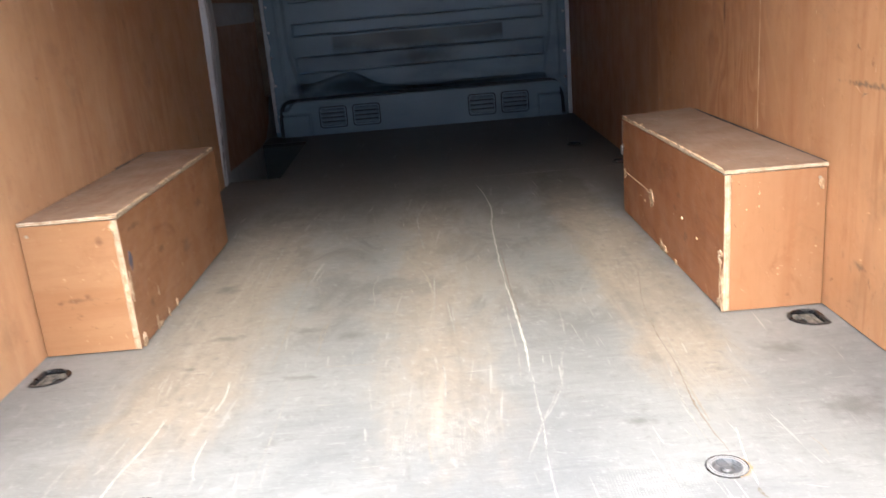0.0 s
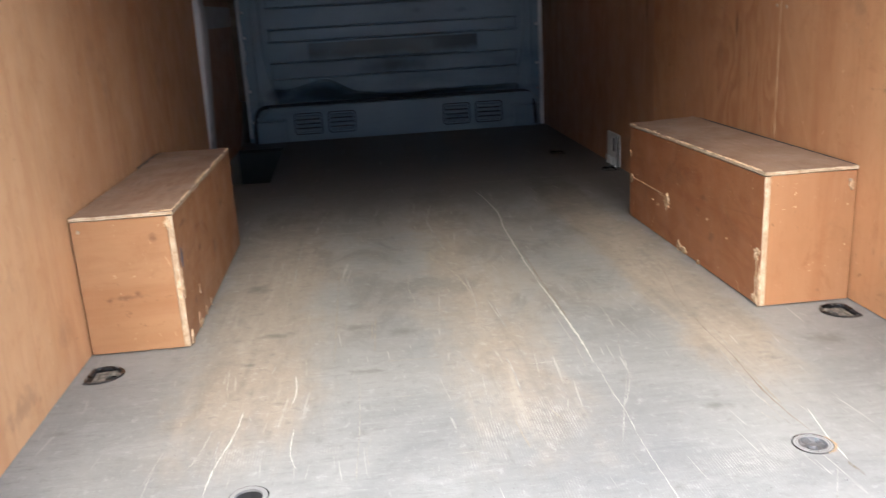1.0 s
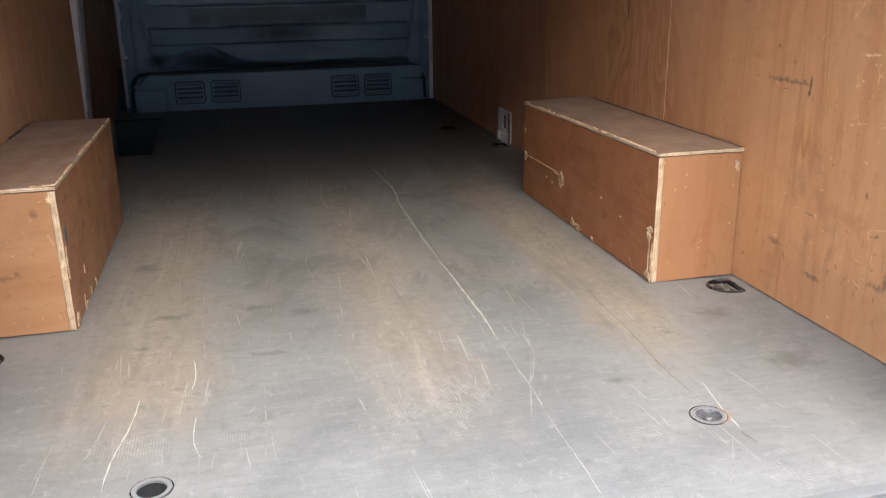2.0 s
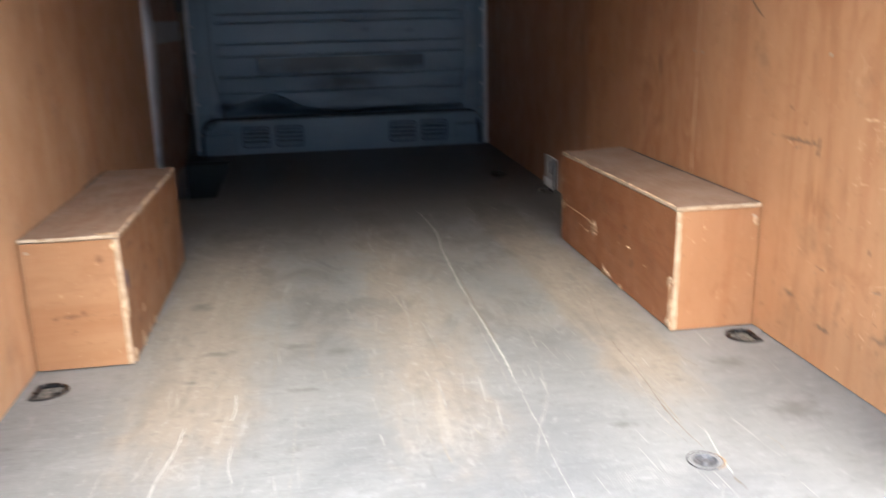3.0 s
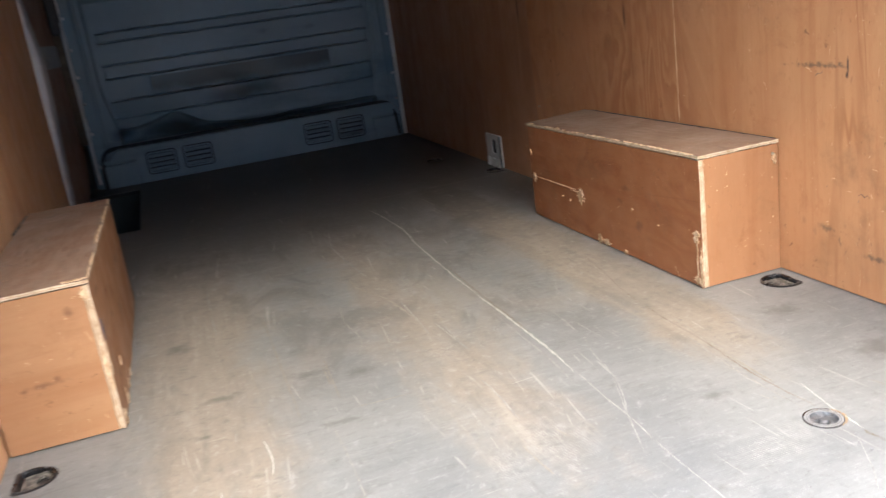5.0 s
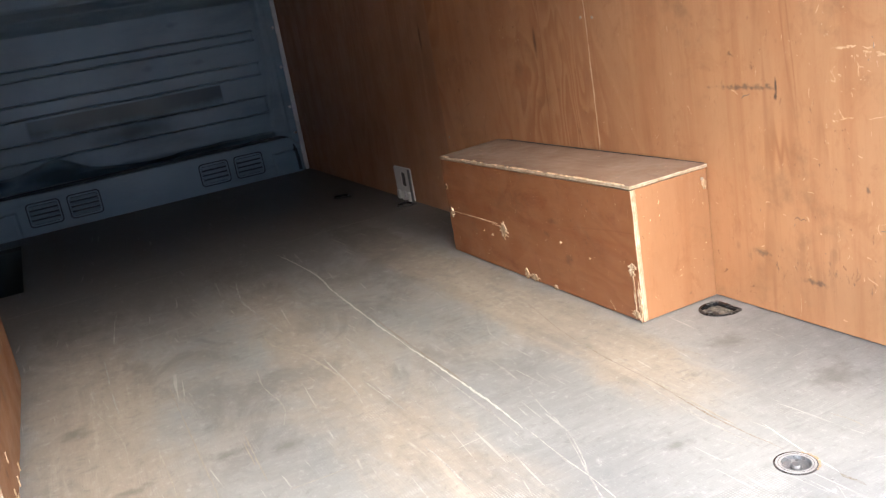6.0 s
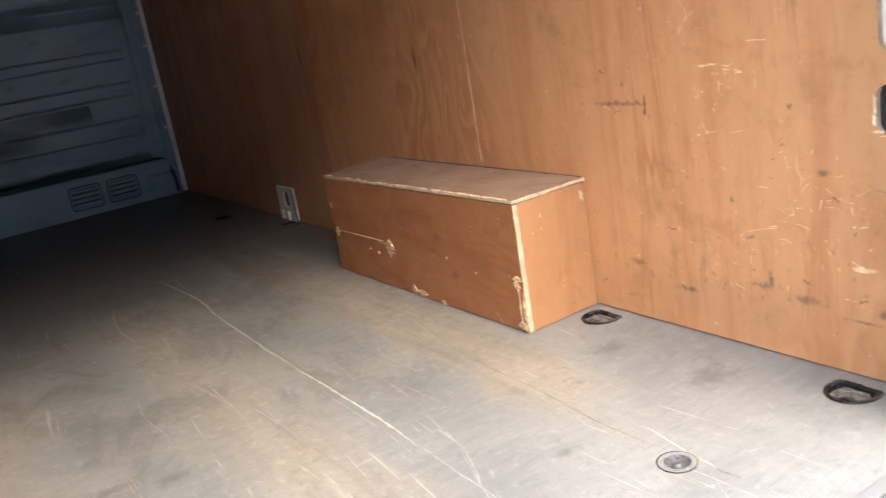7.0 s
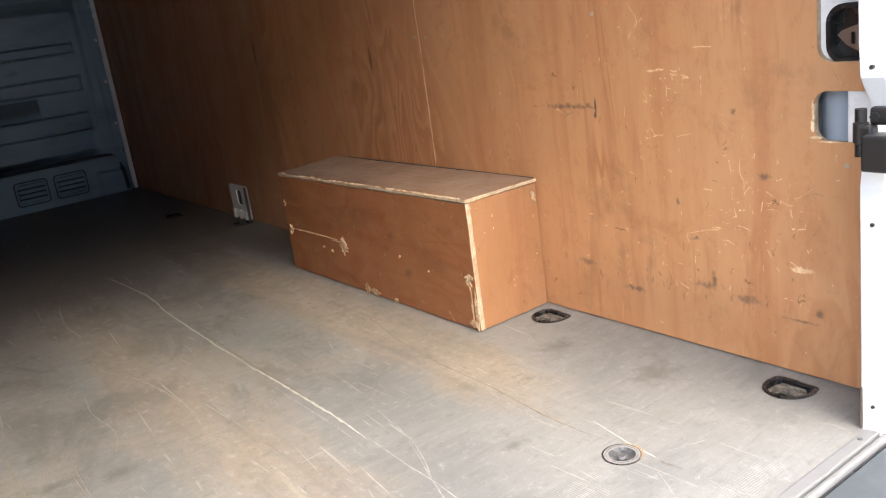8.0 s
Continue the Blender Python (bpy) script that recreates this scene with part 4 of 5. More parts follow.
# ---- bulkhead ----
def smooth(a, b, v):
    t = np.clip((v - a) / (b - a), 0, 1)
    return t * t * (3 - 2 * t)


def crease_line(x):
    """Height of the crumpled lower edge of the panel."""
    return 0.243 + 0.095 * np.exp(-((x + 0.42) / 0.15) ** 2) + 0.05 * smooth(-0.45, -0.72, x) - 0.016 * np.exp(-((x - 0.06) / 0.12) ** 2) + 0.002 * np.sin(31 * x)


def relief(x, z):
    """How far the pressed steel stands out towards the load bay."""
    h = np.zeros_like(x)
    draw = 0.045 * smooth(0.55, 0.22, z)                         # sides draw in towards the foot
    inner = smooth(-0.755, -0.735, x - draw) * smooth(0.785, 0.765, x + draw)
    h += 0.030 * (1 - inner)                                     # flange round the panel
    h += 0.010 * np.exp(-((x + 0.785) / 0.008) ** 2) + 0.010 * np.exp(-((x - 0.812) / 0.008) ** 2)
    h += 0.050 * smooth(0.955, 0.995, z) * inner                  # upper part stands out with a rolled lip
    h += 0.026 * np.exp(-((z - 1.022) / 0.020) ** 2) * inner
    h -= 0.010 * np.exp(-((z - 1.068) / 0.010) ** 2) * inner
    for z0, z1 in ((0.757, 0.800), (0.568, 0.632), (0.358, 0.444)):
        ends = smooth(-0.712, -0.700, x) * smooth(0.742, 0.730, x)
        h += 0.008 * smooth(z0 - 0.003, z0 + 0.005, z) * smooth(z1 + 0.003, z1 - 0.005, z) * ends
        h -= 0.012 * (np.exp(-((z - z0 + 0.004) / 0.0034) ** 2) + np.exp(-((z - z1 - 0.004) / 0.0034) ** 2)) * ends
        for xe in (-0.706, 0.736):
            h -= 0.006 * np.exp(-((x - xe) / 0.004) ** 2) * smooth(z0 - 0.006, z0, z) * smooth(z1 + 0.006, z1, z)
    # dents of shifted loads, and the crumpled lower edge that turns in under itself
    crease = crease_line(x)
    h += inner * 0.030 * np.exp(-np.clip(z - crease, 0, None) / 0.06) * smooth(-0.012, 0.012, z - crease) * smooth(0.20, 0.24, z)
    under = np.clip((crease - z) / (crease - 0.20), 0, 1)
    h -= inner * (0.045 + 0.55 * (crease - 0.243)) * under * smooth(0.190, 0.200, z)
    h += inner * 0.012 * np.sin(7 * x + 11 * z) * np.exp(-((z - 0.40) / 0.10) ** 2)
    h -= inner * 0.022 * np.exp(-(((x - 0.04) / 0.10) ** 2 + ((z - 0.34) / 0.08) ** 2))
    h += inner * 0.016 * np.exp(-(((x - 0.20) / 0.10) ** 2 + ((z - 0.29) / 0.04) ** 2))
    h -= inner * 0.010 * np.exp(-(((x + 0.18) / 0.16) ** 2 + ((z - 0.48) / 0.10) ** 2))
    h += inner * 0.006 * np.sin(9 * x + 1.3) * np.exp(-((z - 0.70) / 0.16) ** 2)
    # boxed foot with rounded top corners
    top = 0.205 - 0.05 * smooth(0.74, 0.82, np.abs(x - 0.03)) ** 2
    foot = smooth(top + 0.008, top - 0.008, z) * smooth(-0.845, -0.815, x) * smooth(0.868, 0.838, x)
    h = h * (1 - foot) + 0.072 * foot
    for c in (-0.655, 0.690):
        s = 1 if c > 0 else -1
        arch = np.maximum(np.abs((x - c - s * 0.10) / 0.10), np.abs((z - 0.02) / 0.105))
        h -= 0.012 * np.exp(-((arch - 1) / 0.05) ** 2) * foot * (z < 0.14)
    return h


def bulkhead_mesh():
    nx, nz = 300, 620
    xs, zs = np.linspace(-0.862, 0.884, nx), np.concatenate([np.linspace(-0.02, 1.12, nz - 20), np.linspace(1.14, ROOF, 20)])
    gx, gz = np.meshgrid(xs, zs)
    gy = FRONT - relief(gx, gz)
    co = np.stack([gx, gy, gz], -1).reshape(-1, 3)
    i = (np.arange(nz - 1)[:, None] * nx + np.arange(nx - 1)).reshape(-1, 1)
    faces = np.concatenate([i, i + 1, i + nx + 1, i + nx], 1)
    me = bpy.data.meshes.new("bulkhead")
    me.from_pydata(co.tolist(), [], faces.tolist())
    me.polygons.foreach_set("use_smooth", [True] * len(me.polygons))
    me.materials.append(bulk_mat)
    return me


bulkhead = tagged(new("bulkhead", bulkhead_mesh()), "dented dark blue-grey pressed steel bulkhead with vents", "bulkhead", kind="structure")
part("back_skin", boxed(-0.955, 0.955, FRONT + 0.36, FRONT + 0.38, -0.32, ROOF), bulk_mat, bulkhead)
part("side_flange", boxed(-0.872, -0.859, FRONT - 0.012, FRONT + 0.36, -0.02, ROOF), bulk_mat, bulkhead)


def vent(cx):
    """A louvred vent: dark plate painting the well's shade, thin surround and four sloping slats."""
    y = FRONT - 0.072
    v = part("vent", plate(round_rect(cx - 0.082, cx + 0.082, 0.036, 0.162, 0.020), [], "y", y - 0.0015, y + 0.001), vent_shade, bulkhead, "louvred plastic vent")
    part("surround", plate(round_rect(cx - 0.075, cx + 0.075, 0.043, 0.155, 0.015), [round_rect(cx - 0.068, cx + 0.068, 0.050, 0.148, 0.010)], "y", y - 0.006, y - 0.0016), bulk_mat, v)
    for k in range(4):
        z = 0.0615 + 0.0250 * k
        bm = boxed(-0.066, 0.066, -0.0035, 0.0035, -0.0085, 0.0085, bevel=0.003, seg=2)
        bmesh.ops.rotate(bm, verts=bm.verts, cent=(0, 0, 0), matrix=Matrix.Rotation(radians(-38), 3, 'X'))
        bmesh.ops.translate(bm, verts=bm.verts, vec=(cx, y - 0.008, z))
        part("slat", bm, bulk_mat, v)


for cx in (-0.520, -0.325, 0.352, 0.545):
    vent(cx)


def tube_along(points, r, seg=10):
    """A round cord swept along a smoothed line."""
    pts = [Vector(p) for p in points]
    for _ in range(3):
        pts = [pts[0]] + [q for a, b in zip(pts, pts[1:]) for q in (a * 0.75 + b * 0.25, a * 0.25 + b * 0.75)] + [pts[-1]]
    bm = bmesh.new()
    last = None
    for i, p in enumerate(pts):
        t = (pts[min(i + 1, len(pts) - 1)] - pts[max(i - 1, 0)]).normalized()
        u = t.cross(Vector((0, 1, 0))).normalized()
        w = t.cross(u)
        row = [bm.verts.new(p + r * (u * math.cos(2 * math.pi * k / seg) + w * math.sin(2 * math.pi * k / seg))) for k in range(seg)]
        if last:
            for k in range(seg):
                bm.faces.new((last[k], last[(k + 1) % seg], row[(k + 1) % seg], row[k])).smooth = True
        last = row
    return bm


# black edge cord that runs over the foot and turns down at its ends
part("edge_cord", tube_along([(-0.826, FRONT - 0.066, 0.0), (-0.826, FRONT - 0.066, 0.10), (-0.806, FRONT - 0.055, 0.203), (-0.70, FRONT - 0.045, 0.207), (0.0, FRONT - 0.045, 0.208), (0.66, FRONT - 0.045, 0.208),
                              (0.800, FRONT - 0.055, 0.205), (0.824, FRONT - 0.066, 0.12), (0.828, FRONT - 0.066, 0.01)], 0.0115), cord_mat, bulkhead, "dark rubber edge cord")
for x, zs in ((0.852, (0.06, 0.215, 0.362, 0.585, 0.80, 0.97)), (-0.838, (0.12, 0.30, 0.46, 0.60, 0.74, 0.90, 1.05))):
    for z in zs:
        bm = bmesh.new()
        add_tube(bm, 0.0085, 0.006, 0.012, Matrix.Translation((x, FRONT - 0.036, z)) @ Matrix.Rotation(radians(90), 4, 'X'), 10)
        part("bolt", bm, bare_steel, bulkhead, "bright bolt head")
part("edge_trim", boxed(0.863, 0.884, FRONT - 0.052, FRONT - 0.030, 0.0, ROOF, bevel=0.003), white_paint, bulkhead, "white painted edge flange")
bm = bmesh.new()
rnd, last = random.Random(31), None
for k in range(110):                      # paint chipped off in places, so the white edge is ragged
    z = 0.03 + k * (ROOF - 0.03) / 109
    w = 0.014 + 0.020 * max(0.0, noise.noise(Vector((0.3, 0.0, z * 9)))) + rnd.uniform(0, 0.005)
    x = -0.868 + 0.006 * z / 1.1
    row = [bm.verts.new(p) for p in ((x, FRONT - 0.030, z), (x, FRONT - 0.050, z), (x + w * 0.4, FRONT - 0.055, z), (x + w, FRONT - 0.055 + w * 0.4, z), (x + w, FRONT - 0.030, z))]
    if last:
        for i in range(4):
            bm.faces.new((last[i], row[i], row[i + 1], last[i + 1]))
    last = row
part("edge_trim", bm, white_paint, bulkhead, "chipped white edge flange")

# ---- ceiling ----
ceiling = tagged(part("ceiling", boxed(-0.97, 0.97, -0.93, FRONT + 0.4, ROOF, ROOF + 0.03), roof_mat), "grey metal roof of the load bay", "ceiling", kind="structure")

# ---- rear frame, sill and step ----
def pillar(side):
    plan = [(0.750, -0.838), (0.756, -0.872), (0.79, -0.895), (0.985, -0.930), (0.985, -0.800), (0.886, -0.786), (0.872, -0.8005), (0.80, -0.822)]
    if side < 0:
        plan[0], plan[1] = (0.792, -0.838), (0.800, -0.872)
        plan[2], plan[7] = (0.83, -0.895), (0.83, -0.822)
    plan = [(side * u, v) for u, v in plan]
    bm = bmesh.new()
    last = None
    for z, back in ((-0.09, 0.0), (0.40, 0.0), (0.452, 0.010), (0.505, 0.040), (0.560, 0.003), (0.61, 0.0), (ROOF, 0.0)):
        row = []
        for u, v in plan:
            edge = abs(u) < 0.84                      # the inner edge leans in and is notched at the hinge
            row.append(bm.verts.new((u + side * ((back if side > 0 and v > -0.88 else 0.0) - 0.026 * max(0.0, z)) if edge else u, v, z)))
        if last:
            for k in range(len(row)):
                bm.faces.new((last[k], last[(k + 1) % len(row)], row[(k + 1) % len(row)], row[k]))
        else:
            bm.faces.new(row)
        last = row
    bm.faces.new(last)
    bmesh.ops.bevel(bm, geom=[e for e in bm.edges if abs(e.verts[0].co.z - e.verts[1].co.z) > 0.02], offset=0.003, segments=2, affect='EDGES')
    return bm


for side, nm in ((1, "pillar_right"), (-1, "pillar_left")):
    p = tagged(part(nm, pillar(side), white_paint), "white painted rear door pillar", "pillar", kind="structure")
    u0 = 0.750 if side > 0 else 0.792
    part("grime_seam", boxed(min(side * (u0 - 0.002), side * (u0 + 0.002)), max(side * (u0 - 0.002), side * (u0 + 0.002)), -0.8385, -0.8355, 0.001, 0.075, bevel=0.001), grime, p, "brown caked grime in the pillar seam")
    for z in (0.575, 0.345, 0.045):
        bm = bmesh.new()
        add_tube(bm, 0.0032, 0.0032, 0.006, Matrix.Translation((side * (u0 + 0.0025 - 0.024 * z), -0.855, z)) @ Matrix.Rotation(radians(90), 4, 'Y'), 12)
        part("plug_hole", bm, black_rubber, p, "small dark drain hole")
sill = tagged(part("door_sill", boxed(-0.765, 0.765, -0.8645, SILL0 - 0.001, -0.06, 0.0030, bevel=0.0022), sill_mat), "scuffed white metal sill strip at the load edge", "sill", kind="structure")
part("rolled_lip", boxed(-0.765, 0.765, -0.8800, -0.8675, -0.07, 0.0015, bevel=0.004), sill_mat, sill)
part("groove", boxed(-0.765, 0.765, -0.8674, -0.8646, -0.06, -0.0060), grime, sill)
part("seal", boxed(-0.765, 0.765, -0.8835, -0.8805, -0.09, -0.006, bevel=0.0005), glossy_black, sill, "black rubber seal")
for sx in (-0.715, 0.715):
    bm = bmesh.new()
    add_tube(bm, 0.0042, 0.0036, 0.002, Matrix.Translation((sx, -0.853, 0.004)), 12)
    part("rivet", bm, alloy, sill)
step = tagged(part("rear_step", boxed(-0.97, 0.97, -1.12, -0.8840, -0.18, -0.006, bevel=0.003), bumper_mat), "grey plastic bumper step below the sill", "bumper", kind="structure")

# ---- openings in the right boarding and the door hinge ----
pocket = thing("hinge_pocket", (0.89, -0.75, 0.62), "white steel recess with black rubber seal behind the boarding", "hinge pocket")
loc = Matrix.Translation((-0.89, 0.75, -0.62))


def under(bm, m=loc):
    bm.transform(m)
    return bm


part("backing", under(plate(rect(-0.84, -0.66, 0.545, 0.78), [round_rect(-0.825, -0.7145, 0.568, 0.652, 0.026)], "x", 0.8835, 0.887)), white_paint, pocket)
part("seal", under(plate(round_rect(-0.83, -0.7115, 0.562, 0.656, 0.030), [round_rect(-0.82, -0.7175, 0.569, 0.648, 0.025)], "x", 0.876, 0.905)), glossy_black, pocket, "black rubber seal")
part("recess", under(plate(round_rect(-0.82, -0.7165, 0.568, 0.649, 0.025), [], "x", 0.899, 0.904)), glossy_black, pocket)
bracket = part("bracket", under(plate([(-0.80, 0.571), (-0.770, 0.573), (-0.738, 0.590), (-0.723, 0.606), (-0.730, 0.613), (-0.752, 0.620), (-0.80, 0.630)], [round_rect(-0.7525, -0.7445, 0.590, 0.610, 0.0035)], "x", 0.890, 0.8945)), rusty, pocket, "brown rusted bracket")
bm = bmesh.new()
add_tube(bm, 0.006, 0.005, 0.008, Matrix.Translation((0.887, -0.770, 0.602)) @ Matrix.Rotation(radians(90), 4, 'Y'), 12)
part("bolt", under(bm), zinc, bracket)

lamp_recess = thing("lamp_recess", (0.89, -0.75, 0.478), "dark blue-grey smooth recess behind a rough cut hole", "recess")
loc2 = Matrix.Translation((-0.89, 0.75, -0.478))
bm = bmesh.new()
n = 14
grid = []
for i in range(n + 1):
    a = i / n
    y = -0.765 + 0.085 * a
    x = 0.888 + 0.035 * ((y + 0.717) / 0.04) ** 2          # bulges towards the bay
    grid.append([bm.verts.new((x, y, z)) for z in (0.40, 0.445, 0.478, 0.51, 0.556)])
for i in range(n):
    for k in range(4):
        f = bm.faces.new((grid[i][k], grid[i + 1][k], grid[i + 1][k + 1], grid[i][k + 1]))
        f.smooth = True
part("shell", under(bm, loc2), pocket_mat, lamp_recess)
part("frame_edge", under(boxed(0.874, 0.90, -0.80, -0.747, 0.43, 0.53, bevel=0.004), loc2), white_paint, lamp_recess, "white steel edge")

hinge = thing("door_hinge", (0.765, -0.852, 0.40), "black painted steel rear door hinge", "hinge")
loc3 = Matrix.Translation((-0.765, 0.852, -0.40))
bm = bmesh.new()
for z0, z1, r in ((0.452, 0.470, 0.0080), (0.472, 0.500, 0.0105), (0.502, 0.520, 0.0080)):
    add_tube(bm, r, r, z1 - z0, Matrix.Translation((0.722, -0.848, (z0 + z1) / 2)), 18)
part("knuckle", under(bm, loc3), black_paint, hinge)
part("arm", under(boxed(0.700, 0.7365, -0.945, -0.858, 0.434, 0.486, bevel=0.004), loc3), black_paint, hinge)
part("arm_root", under(boxed(0.712, 0.734, -0.868, -0.846, 0.474, 0.497, bevel=0.004), loc3), black_paint, hinge)
pillar_plate = part("pillar_plate", under(boxed(0.724, 0.7385, -0.915, -0.858, 0.496, 0.522, bevel=0.005), loc3), black_paint, hinge)
for y in (-0.868, -0.884):
    bm = bmesh.new()
    add_tube(bm, 0.007, 0.006, 0.006, Matrix.Translation((0.722, y, 0.509)) @ Matrix.Rotation(radians(90), 4, 'Y'), 6)
    part("bolt", under(bm, loc3), black_paint, pillar_plate)

# torn edge round the lower hole, and chips knocked out of the boarding
for i, (cy, cz, ry, rz) in enumerate(((-0.6922, 0.487, 0.0024, 0.015), (-0.6912, 0.462, 0.0034, 0.009), (-0.697, 0.443, 0.010, 0.0028), (-0.72, 0.4365, 0.018, 0.0014), (-0.664, 0.203, 0.015, 0.0055))):
    part("chip", plate(ragged(cy, cz, ry, rz, 14, 0.6, 40 + i), [], "x", W - 0.0008, W + 0.0004), torn if i < 4 else torn_peach, wall_right, "splintered pale chip")
for i, (y, z) in enumerate(((0.413, 0.664), (0.364, 0.661), (-0.219, 0.678), (-0.750, 0.399), (1.30, 0.30), (0.70, 0.90))):
    bm = bmesh.new()
    add_tube(bm, 0.0042, 0.0036, 0.002, Matrix.Translation((W - 0.0006, y, z)) @ Matrix.Rotation(radians(90), 4, 'Y'), 12)
    part("screw", bm, screw_mat, wall_right, "small steel screw head")
bm = ribbon([(-0.235, 0.0), (-0.245, 0.006), (-0.252, 0.0), (-0.26, 0.005), (-0.267, -0.001)], 0.002, 77)
bm.transform(Matrix(((0, 0, -1, W), (1, 0, 0, 0), (0, 1, 0, 0.222), (0, 0, 0, 1))))
part("pencil_mark", bm, black_rubber, wall_right, "small dark squiggle")

# short pale scrapes and dark nicks left by loads


def scrape(parent, x, y, z, dy, dz, wide, seed, mat, face):
    r2 = random.Random(seed)
    k = 0.09 * math.hypot(dy, dz)
    bm = ribbon([(0, 0), (dy * 0.35 + r2.uniform(-k, k), dz * 0.35 + r2.uniform(-k, k)), (dy * 0.7 + r2.uniform(-k, k), dz * 0.7 + r2.uniform(-k, k)), (dy, dz)], wide, seed, 0.0003, gaps=0.12)
    bm.transform(Matrix(((0, 0, face, x), (1, 0, 0, y), (0, 1, 0, z), (0, 0, 0, 1))))
    part("scrape", bm, mat, parent)


rnd = random.Random(12)
for i in range(165):
    cy, cz, sp = rnd.choice(((-0.60, 0.30, 0.07), (-0.62, 0.35, 0.06), (-0.52, 0.27, 0.08), (-0.42, 0.52, 0.05), (-0.45, 0.20, 0.14), (-0.1, 0.4, 0.3), (-0.4, 0.35, 0.3)))
    y, z = max(-0.77, min(0.36, rnd.gauss(cy, sp))), max(0.03, rnd.gauss(cz, sp * 0.6))
    if y < -0.64 and z > 0.38:
        continue
    a, ln = rnd.choice((0.0, 0.15, 1.4, 1.6, rnd.uniform(0, 3), rnd.uniform(0, 3))), rnd.choice((rnd.uniform(0.004, 0.012), rnd.uniform(0.006, 0.03)))
    scrape(wall_right, W - 0.0002, y, max(z, 0.03), ln * math.cos(a), ln * math.sin(a), rnd.uniform(0.0010, 0.0026), 300 + i, crease_mat if i % 9 == 0 else scuffed, -1)
for i, (y, z, dy, dz) in enumerate(((-0.423, 0.222, -0.006, 0.020), (-0.430, 0.240, -0.140, 0.033), (-0.354, 0.430, -0.030, 0.004), (-0.388, 0.436, -0.060, 0.004), (-0.352, 0.450, -0.010, -0.018),
                                    (-0.551, 0.399, -0.006, -0.060), (-0.557, 0.330, -0.014, 0.020), (-0.643, 0.275, -0.014, 0.003), (-0.660, 0.277, -0.032, 0.003), (-0.600, 0.318, -0.090, 0.036),
                                    (-0.590, 0.300, -0.005, 0.022), (-0.545, 0.300, -0.012, 0.002), (-0.312, 0.690, -0.022, -0.036), (-0.338, 0.655, -0.012, 0.010), (-0.335, 0.655, 0.010, -0.012))):
    scrape(wall_right, W - 0.0002, y, z, dy, dz, 0.0022, 700 + i, torn if i in (7, 8, 11) else scuffed, -1)
for i, (y, z, dy, dz) in enumerate(((-0.352, 0.563, -0.026, 0.002), (-0.372, 0.560, -0.020, 0.004), (-0.380, 0.545, -0.016, 0.001), (-0.398, 0.551, -0.024, 0.002), (-0.412, 0.557, -0.034, 0.003),
                                    (-0.420, 0.545, -0.030, 0.0), (-0.430, 0.550, -0.018, -0.004), (-0.46, 0.60, -0.040, 0.001), (-0.62, 0.352, -0.006, 0.012), (-0.645, 0.350, -0.004, 0.010))):
    scrape(wall_right, W - 0.0002, y, z, dy, dz, 0.0040 if i < 7 else 0.0024, 760 + i, scuffed, -1)
bm = ribbon([(0.225, 0.878), (0.181, 0.841), (0.116, 0.791), (0.055, 0.750)], 0.0034, 88, 0.0003)
bm.transform(Matrix(((0, 0, -1, W - 0.0003), (1, 0, 0, 0), (0, 1, 0, 0), (0, 0, 0, 1))))
part("scratch", bm, grime, wall_right, "long dark scratch")
for i in range(26):
    y, z = rnd.uniform(-0.70, 0.40), rnd.choice((rnd.uniform(0.04, 0.40), rnd.uniform(0.2, 0.9)))
    a, ln = rnd.choice((0.1, 1.2, 1.5, rnd.uniform(0, 3))), rnd.uniform(0.008, 0.04)
    scrape(wall_left, -W + 0.0002, y, max(z, 0.03), ln * math.cos(a), ln * math.sin(a), rnd.uniform(0.0008, 0.0022), 400 + i, crease_mat if i % 4 == 0 else scuffed, 1)

# galvanised lashing plate on the boarding
lp = thing("lashing_plate", (W, 1.81, 0.0), "galvanised slotted lashing plate on the plywood", "lashing plate")
plate_body = part("plate", plate(round_rect(-0.085, 0.085, 0.004, 0.142, 0.008), [round_rect(-0.024, 0.024, 0.058, 0.120, 0.010)], "x", -0.004, 0.0015), zinc, lp)
part("slot_backing", boxed(0.0016, 0.0030, -0.035, 0.035, 0.05, 0.13), black_rubber, plate_body)
for k in (-0.055, 0.0, 0.055):
    part("tongue", boxed(-0.016, -0.0042, k - 0.012, k + 0.012, 0.002, 0.040, bevel=0.003), zinc, plate_body)
part("rear_flange", boxed(-0.014, -0.0042, -0.0855, -0.079, 0.006, 0.14, bevel=0.001), alloy, lp)


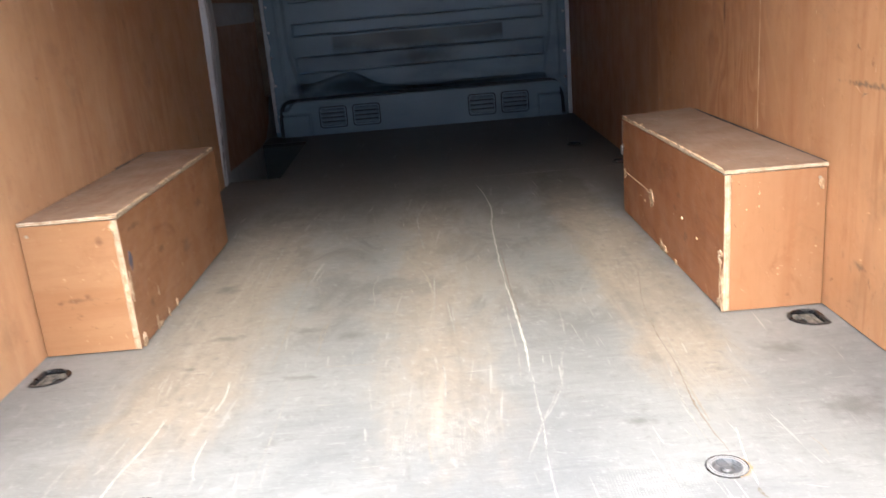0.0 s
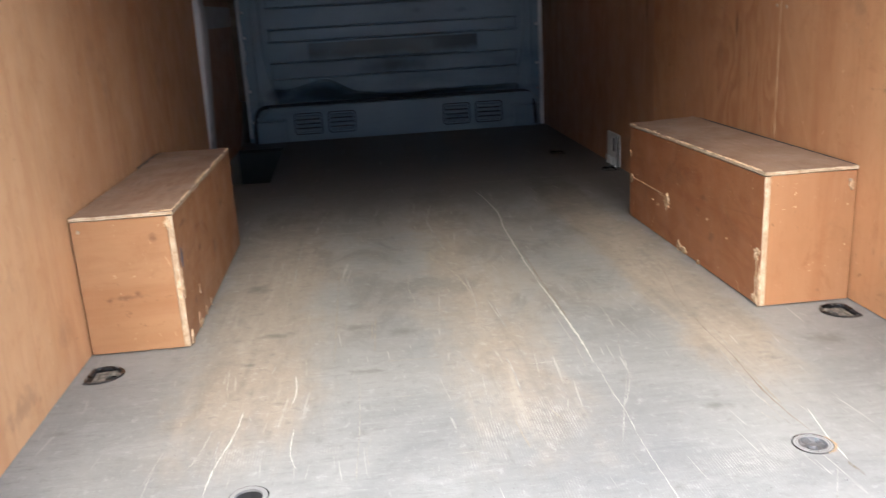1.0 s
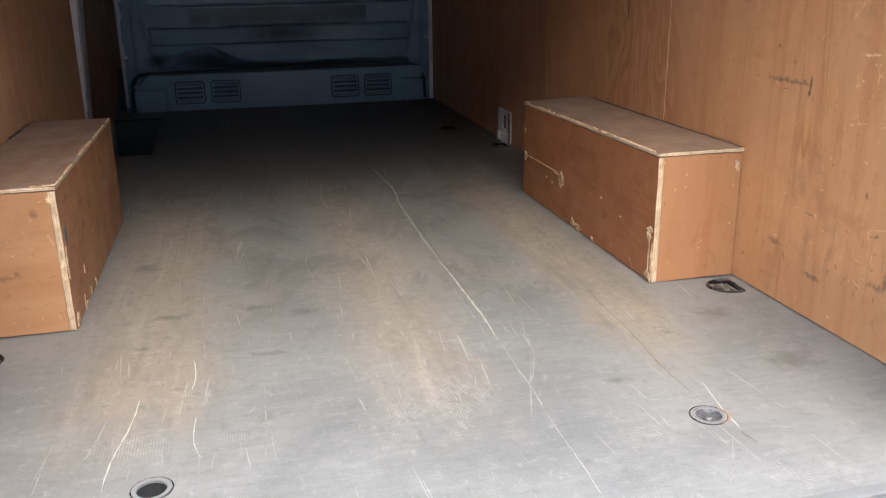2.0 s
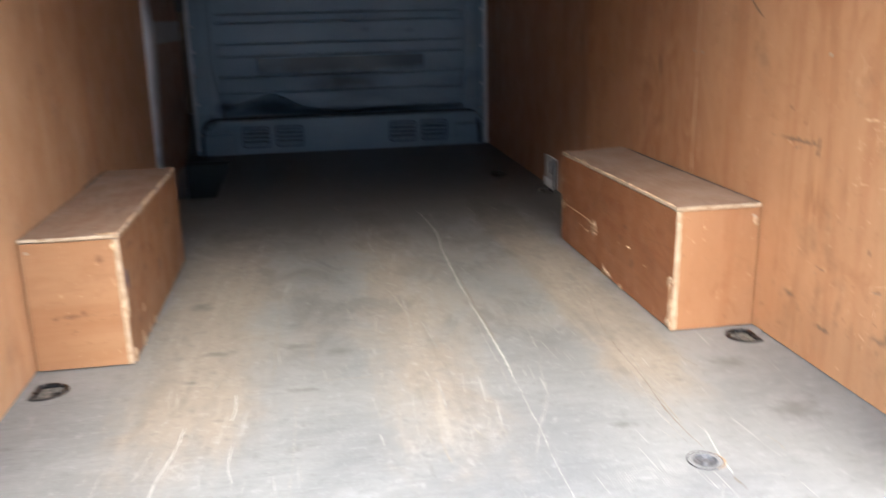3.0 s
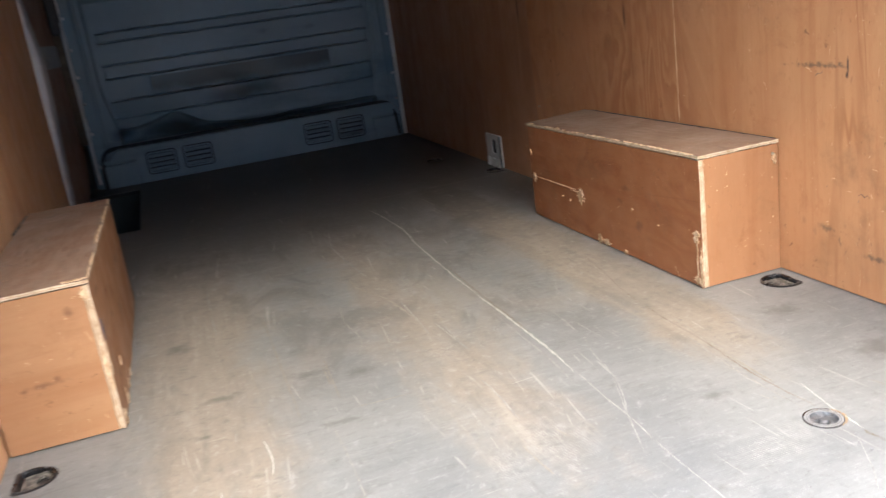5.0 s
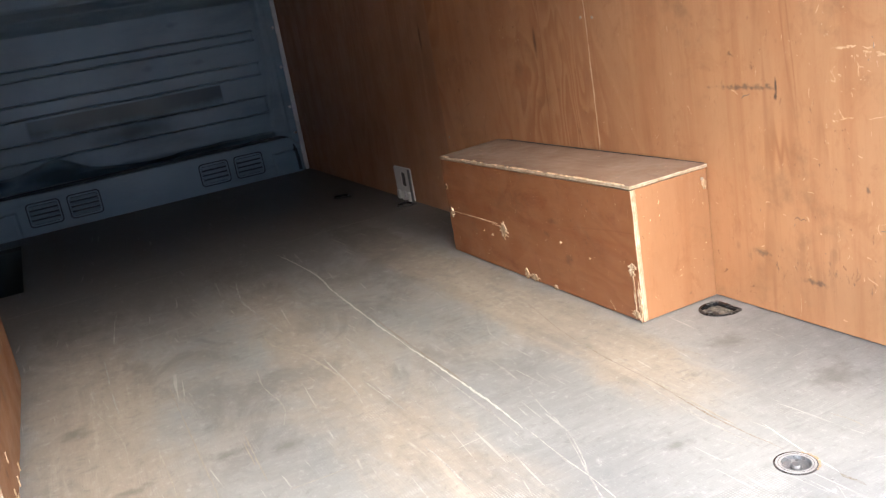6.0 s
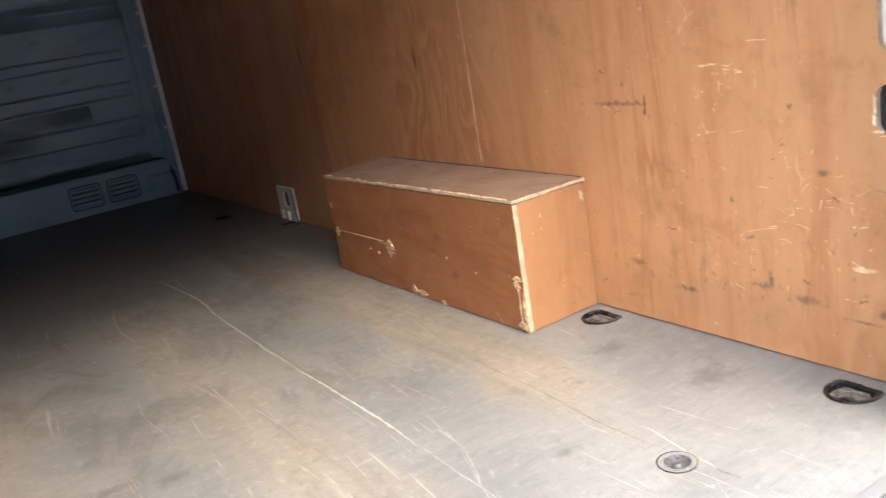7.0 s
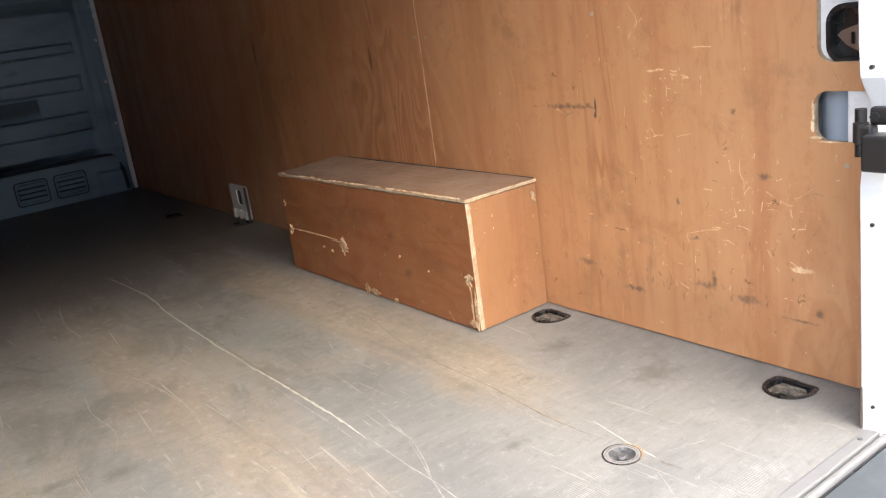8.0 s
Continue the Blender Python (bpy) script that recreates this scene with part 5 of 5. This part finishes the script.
# ---- plywood boxes over the wheel arches ----
def arch_box(place, side, length, height, chips, seed, sag=0.0):
    """side 1: the long face looks to -x. Panels butt; the lid lies over side and ends."""
    wide, t = 0.219, 0.0125
    b = thing("wheel_arch_box", place, "reddish plywood wheel arch box with chipped pale edges", "wheel arch box", "wheel arch boxes")
    h = height - 0.0098

    def mir(bm):
        if side < 0:
            bm.transform(Matrix.Diagonal((-1, 1, 1, 1)))
            bmesh.ops.reverse_faces(bm, faces=bm.faces)
        return bm

    def wear(bm, amount, sd):
        """Knock the long edges about a little."""
        bmesh.ops.subdivide_edges(bm, edges=[e for e in bm.edges if e.calc_length() > 0.1], cuts=22, use_grid_fill=True)
        for v in bm.verts:
            n = noise.noise_vector(v.co * 38 + Vector((sd, 0, 0)))
            v.co += Vector((n.x, n.y, n.z)) * amount
        return bm

    def sheet(outer, axis, w0, w1):
        return plate(outer, [], axis, w0, w1, 1)

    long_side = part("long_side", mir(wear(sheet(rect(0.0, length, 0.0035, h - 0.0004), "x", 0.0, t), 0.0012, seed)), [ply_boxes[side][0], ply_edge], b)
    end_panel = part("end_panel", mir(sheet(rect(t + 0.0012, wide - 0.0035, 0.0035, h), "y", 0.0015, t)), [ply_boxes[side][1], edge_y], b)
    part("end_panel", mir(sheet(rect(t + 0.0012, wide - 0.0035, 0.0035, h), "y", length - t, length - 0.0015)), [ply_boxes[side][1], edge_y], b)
    lid = part("lid", mir(wear(sheet([(-0.0015, -0.0015), (wide - 0.003, -0.0015), (wide - 0.007, length * 0.45), (wide - 0.008, length * 0.78), (wide - 0.004, length), (-0.0015, length)], "z", h + 0.0026, height), 0.0016, seed + 5)), [ply_lid, edge_z], b, "dusty brown plywood lid")
    for i, (face, u, v, ru, rv) in enumerate(chips):
        if face == "long":
            bm = plate(ragged(u, v, ru * 0.86, rv * 0.86, 24, 0.85, seed + i), [], "x", -0.0022, 0.0005)
        elif face == "end":
            bm = plate(ragged(u, v, ru * 0.86, rv * 0.86, 24, 0.85, seed + i), [], "y", -0.0008, 0.002)
        else:
            bm = plate(ragged(u, v, ru * 0.86, rv * 0.86, 24, 0.85, seed + i), [], "z", height - 0.0005, height + 0.0018)
        part("chip", mir(bm), torn_dull, {"long": long_side, "end": end_panel, "lid": lid}[face], "splintered pale chip")
    rnd = random.Random(seed)
    for i in range(30):                   # splinters along the front edge of the lid
        v = rnd.uniform(0.03, 0.97) * length
        bm = plate(ragged(0.0, v, rnd.uniform(0.0010, 0.0024), rnd.uniform(0.004, 0.022), 9, 0.8, seed + 40 + i), [], "z", height - 0.001, height + rnd.uniform(0.0012, 0.003))
        part("splinter", mir(bm), torn, lid)
    # black strip laid in as the shade of the gap between lid and wall
    for v0, v1, w in ((0.36, 0.95, 0.0052), (0.01, 0.36, 0.0026)) if side > 0 else ((0.70, 0.97, 0.0060),):
        part("lid_gap_shade", mir(boxed(wide - 0.0005 - w, wide - 0.0005, length * v0, length * v1, h, height + 0.0010, bevel=0.0008)), gap_mat, b, "dark strip standing in for the shaded gap along the lid")
    bm = bmesh.new()
    add_tube(bm, 0.0040, 0.0034, 0.003, Matrix.Translation((wide - 0.018, 0.0005, h - 0.022)) @ Matrix.Rotation(radians(90), 4, 'X'), 12)
    part("screw", mir(bm), screw_mat, end_panel, "small steel screw head")
    for ob in b.children_recursive:            # the free edge hangs a little towards the far end
        for v in ob.data.vertices:
            v.co.z -= sag * (v.co.y / length) * (1 - abs(v.co.x) / wide) * (v.co.z / height)
    return b


blue = plate(ragged(0.035, 0.205, 0.010, 0.022, 9, 0.4, 7), [], "x", -0.0012, 0.0004)
blue.transform(Matrix.Diagonal((-1, 1, 1, 1)))
arch_box((0.651, 0.0, 0.0), 1, 0.932, 0.318, [
    ("long", 0.590, 0.126, 0.020, 0.022), ("long", 0.625, 0.134, 0.030, 0.0017), ("long", 0.75, 0.140, 0.11, 0.0019), ("long", 0.905, 0.135, 0.012, 0.014), ("long", 0.49, 0.016, 0.012, 0.014), ("long", 0.455, 0.012, 0.022, 0.008),
    ("long", 0.35, 0.006, 0.010, 0.006), ("long", 0.022, 0.118, 0.009, 0.010), ("long", 0.005, 0.050, 0.0045, 0.040), ("long", 0.020, 0.075, 0.0026, 0.046), ("long", 0.02, 0.13, 0.012, 0.008), ("long", 0.02, 0.018, 0.016, 0.010),
    ("long", 0.92, 0.22, 0.006, 0.008), ("long", 0.66, 0.10, 0.006, 0.003), ("long", 0.71, 0.105, 0.004, 0.002), ("long", 0.30, 0.14, 0.003, 0.0025), ("long", 0.18, 0.12, 0.003, 0.002),
    ("lid", 0.001, 0.26, 0.003, 0.05), ("lid", 0.001, 0.38, 0.002, 0.03), ("lid", 0.001, 0.55, 0.003, 0.02), ("lid", 0.004, 0.72, 0.008, 0.004), ("lid", 0.002, 0.08, 0.003, 0.02), ("end", 0.205, 0.275, 0.006, 0.012)], 60, 0.009)
arch_box((-0.649, 0.074, 0.0), -1, 0.885, 0.318, [
    ("long", 0.03, 0.012, 0.012, 0.016), ("long", 0.13, 0.016, 0.004, 0.016), ("long", 0.15, 0.008, 0.014, 0.005), ("long", 0.22, 0.010, 0.003, 0.010), ("long", 0.29, 0.012, 0.002, 0.009), ("long", 0.17, 0.085, 0.002, 0.009), ("long", 0.01, 0.15, 0.006, 0.03),
    ("lid", 0.026, 0.010, 0.020, 0.006), ("lid", 0.003, 0.40, 0.004, 0.08), ("lid", 0.003, 0.62, 0.004, 0.03), ("end", 0.012, 0.29, 0.008, 0.012),
    ("end", 0.006, 0.14, 0.005, 0.05)], 90)
part("ink_mark", blue, blue_mark, scene.objects["wheel_arch_box.001"], "faded blue ink mark")
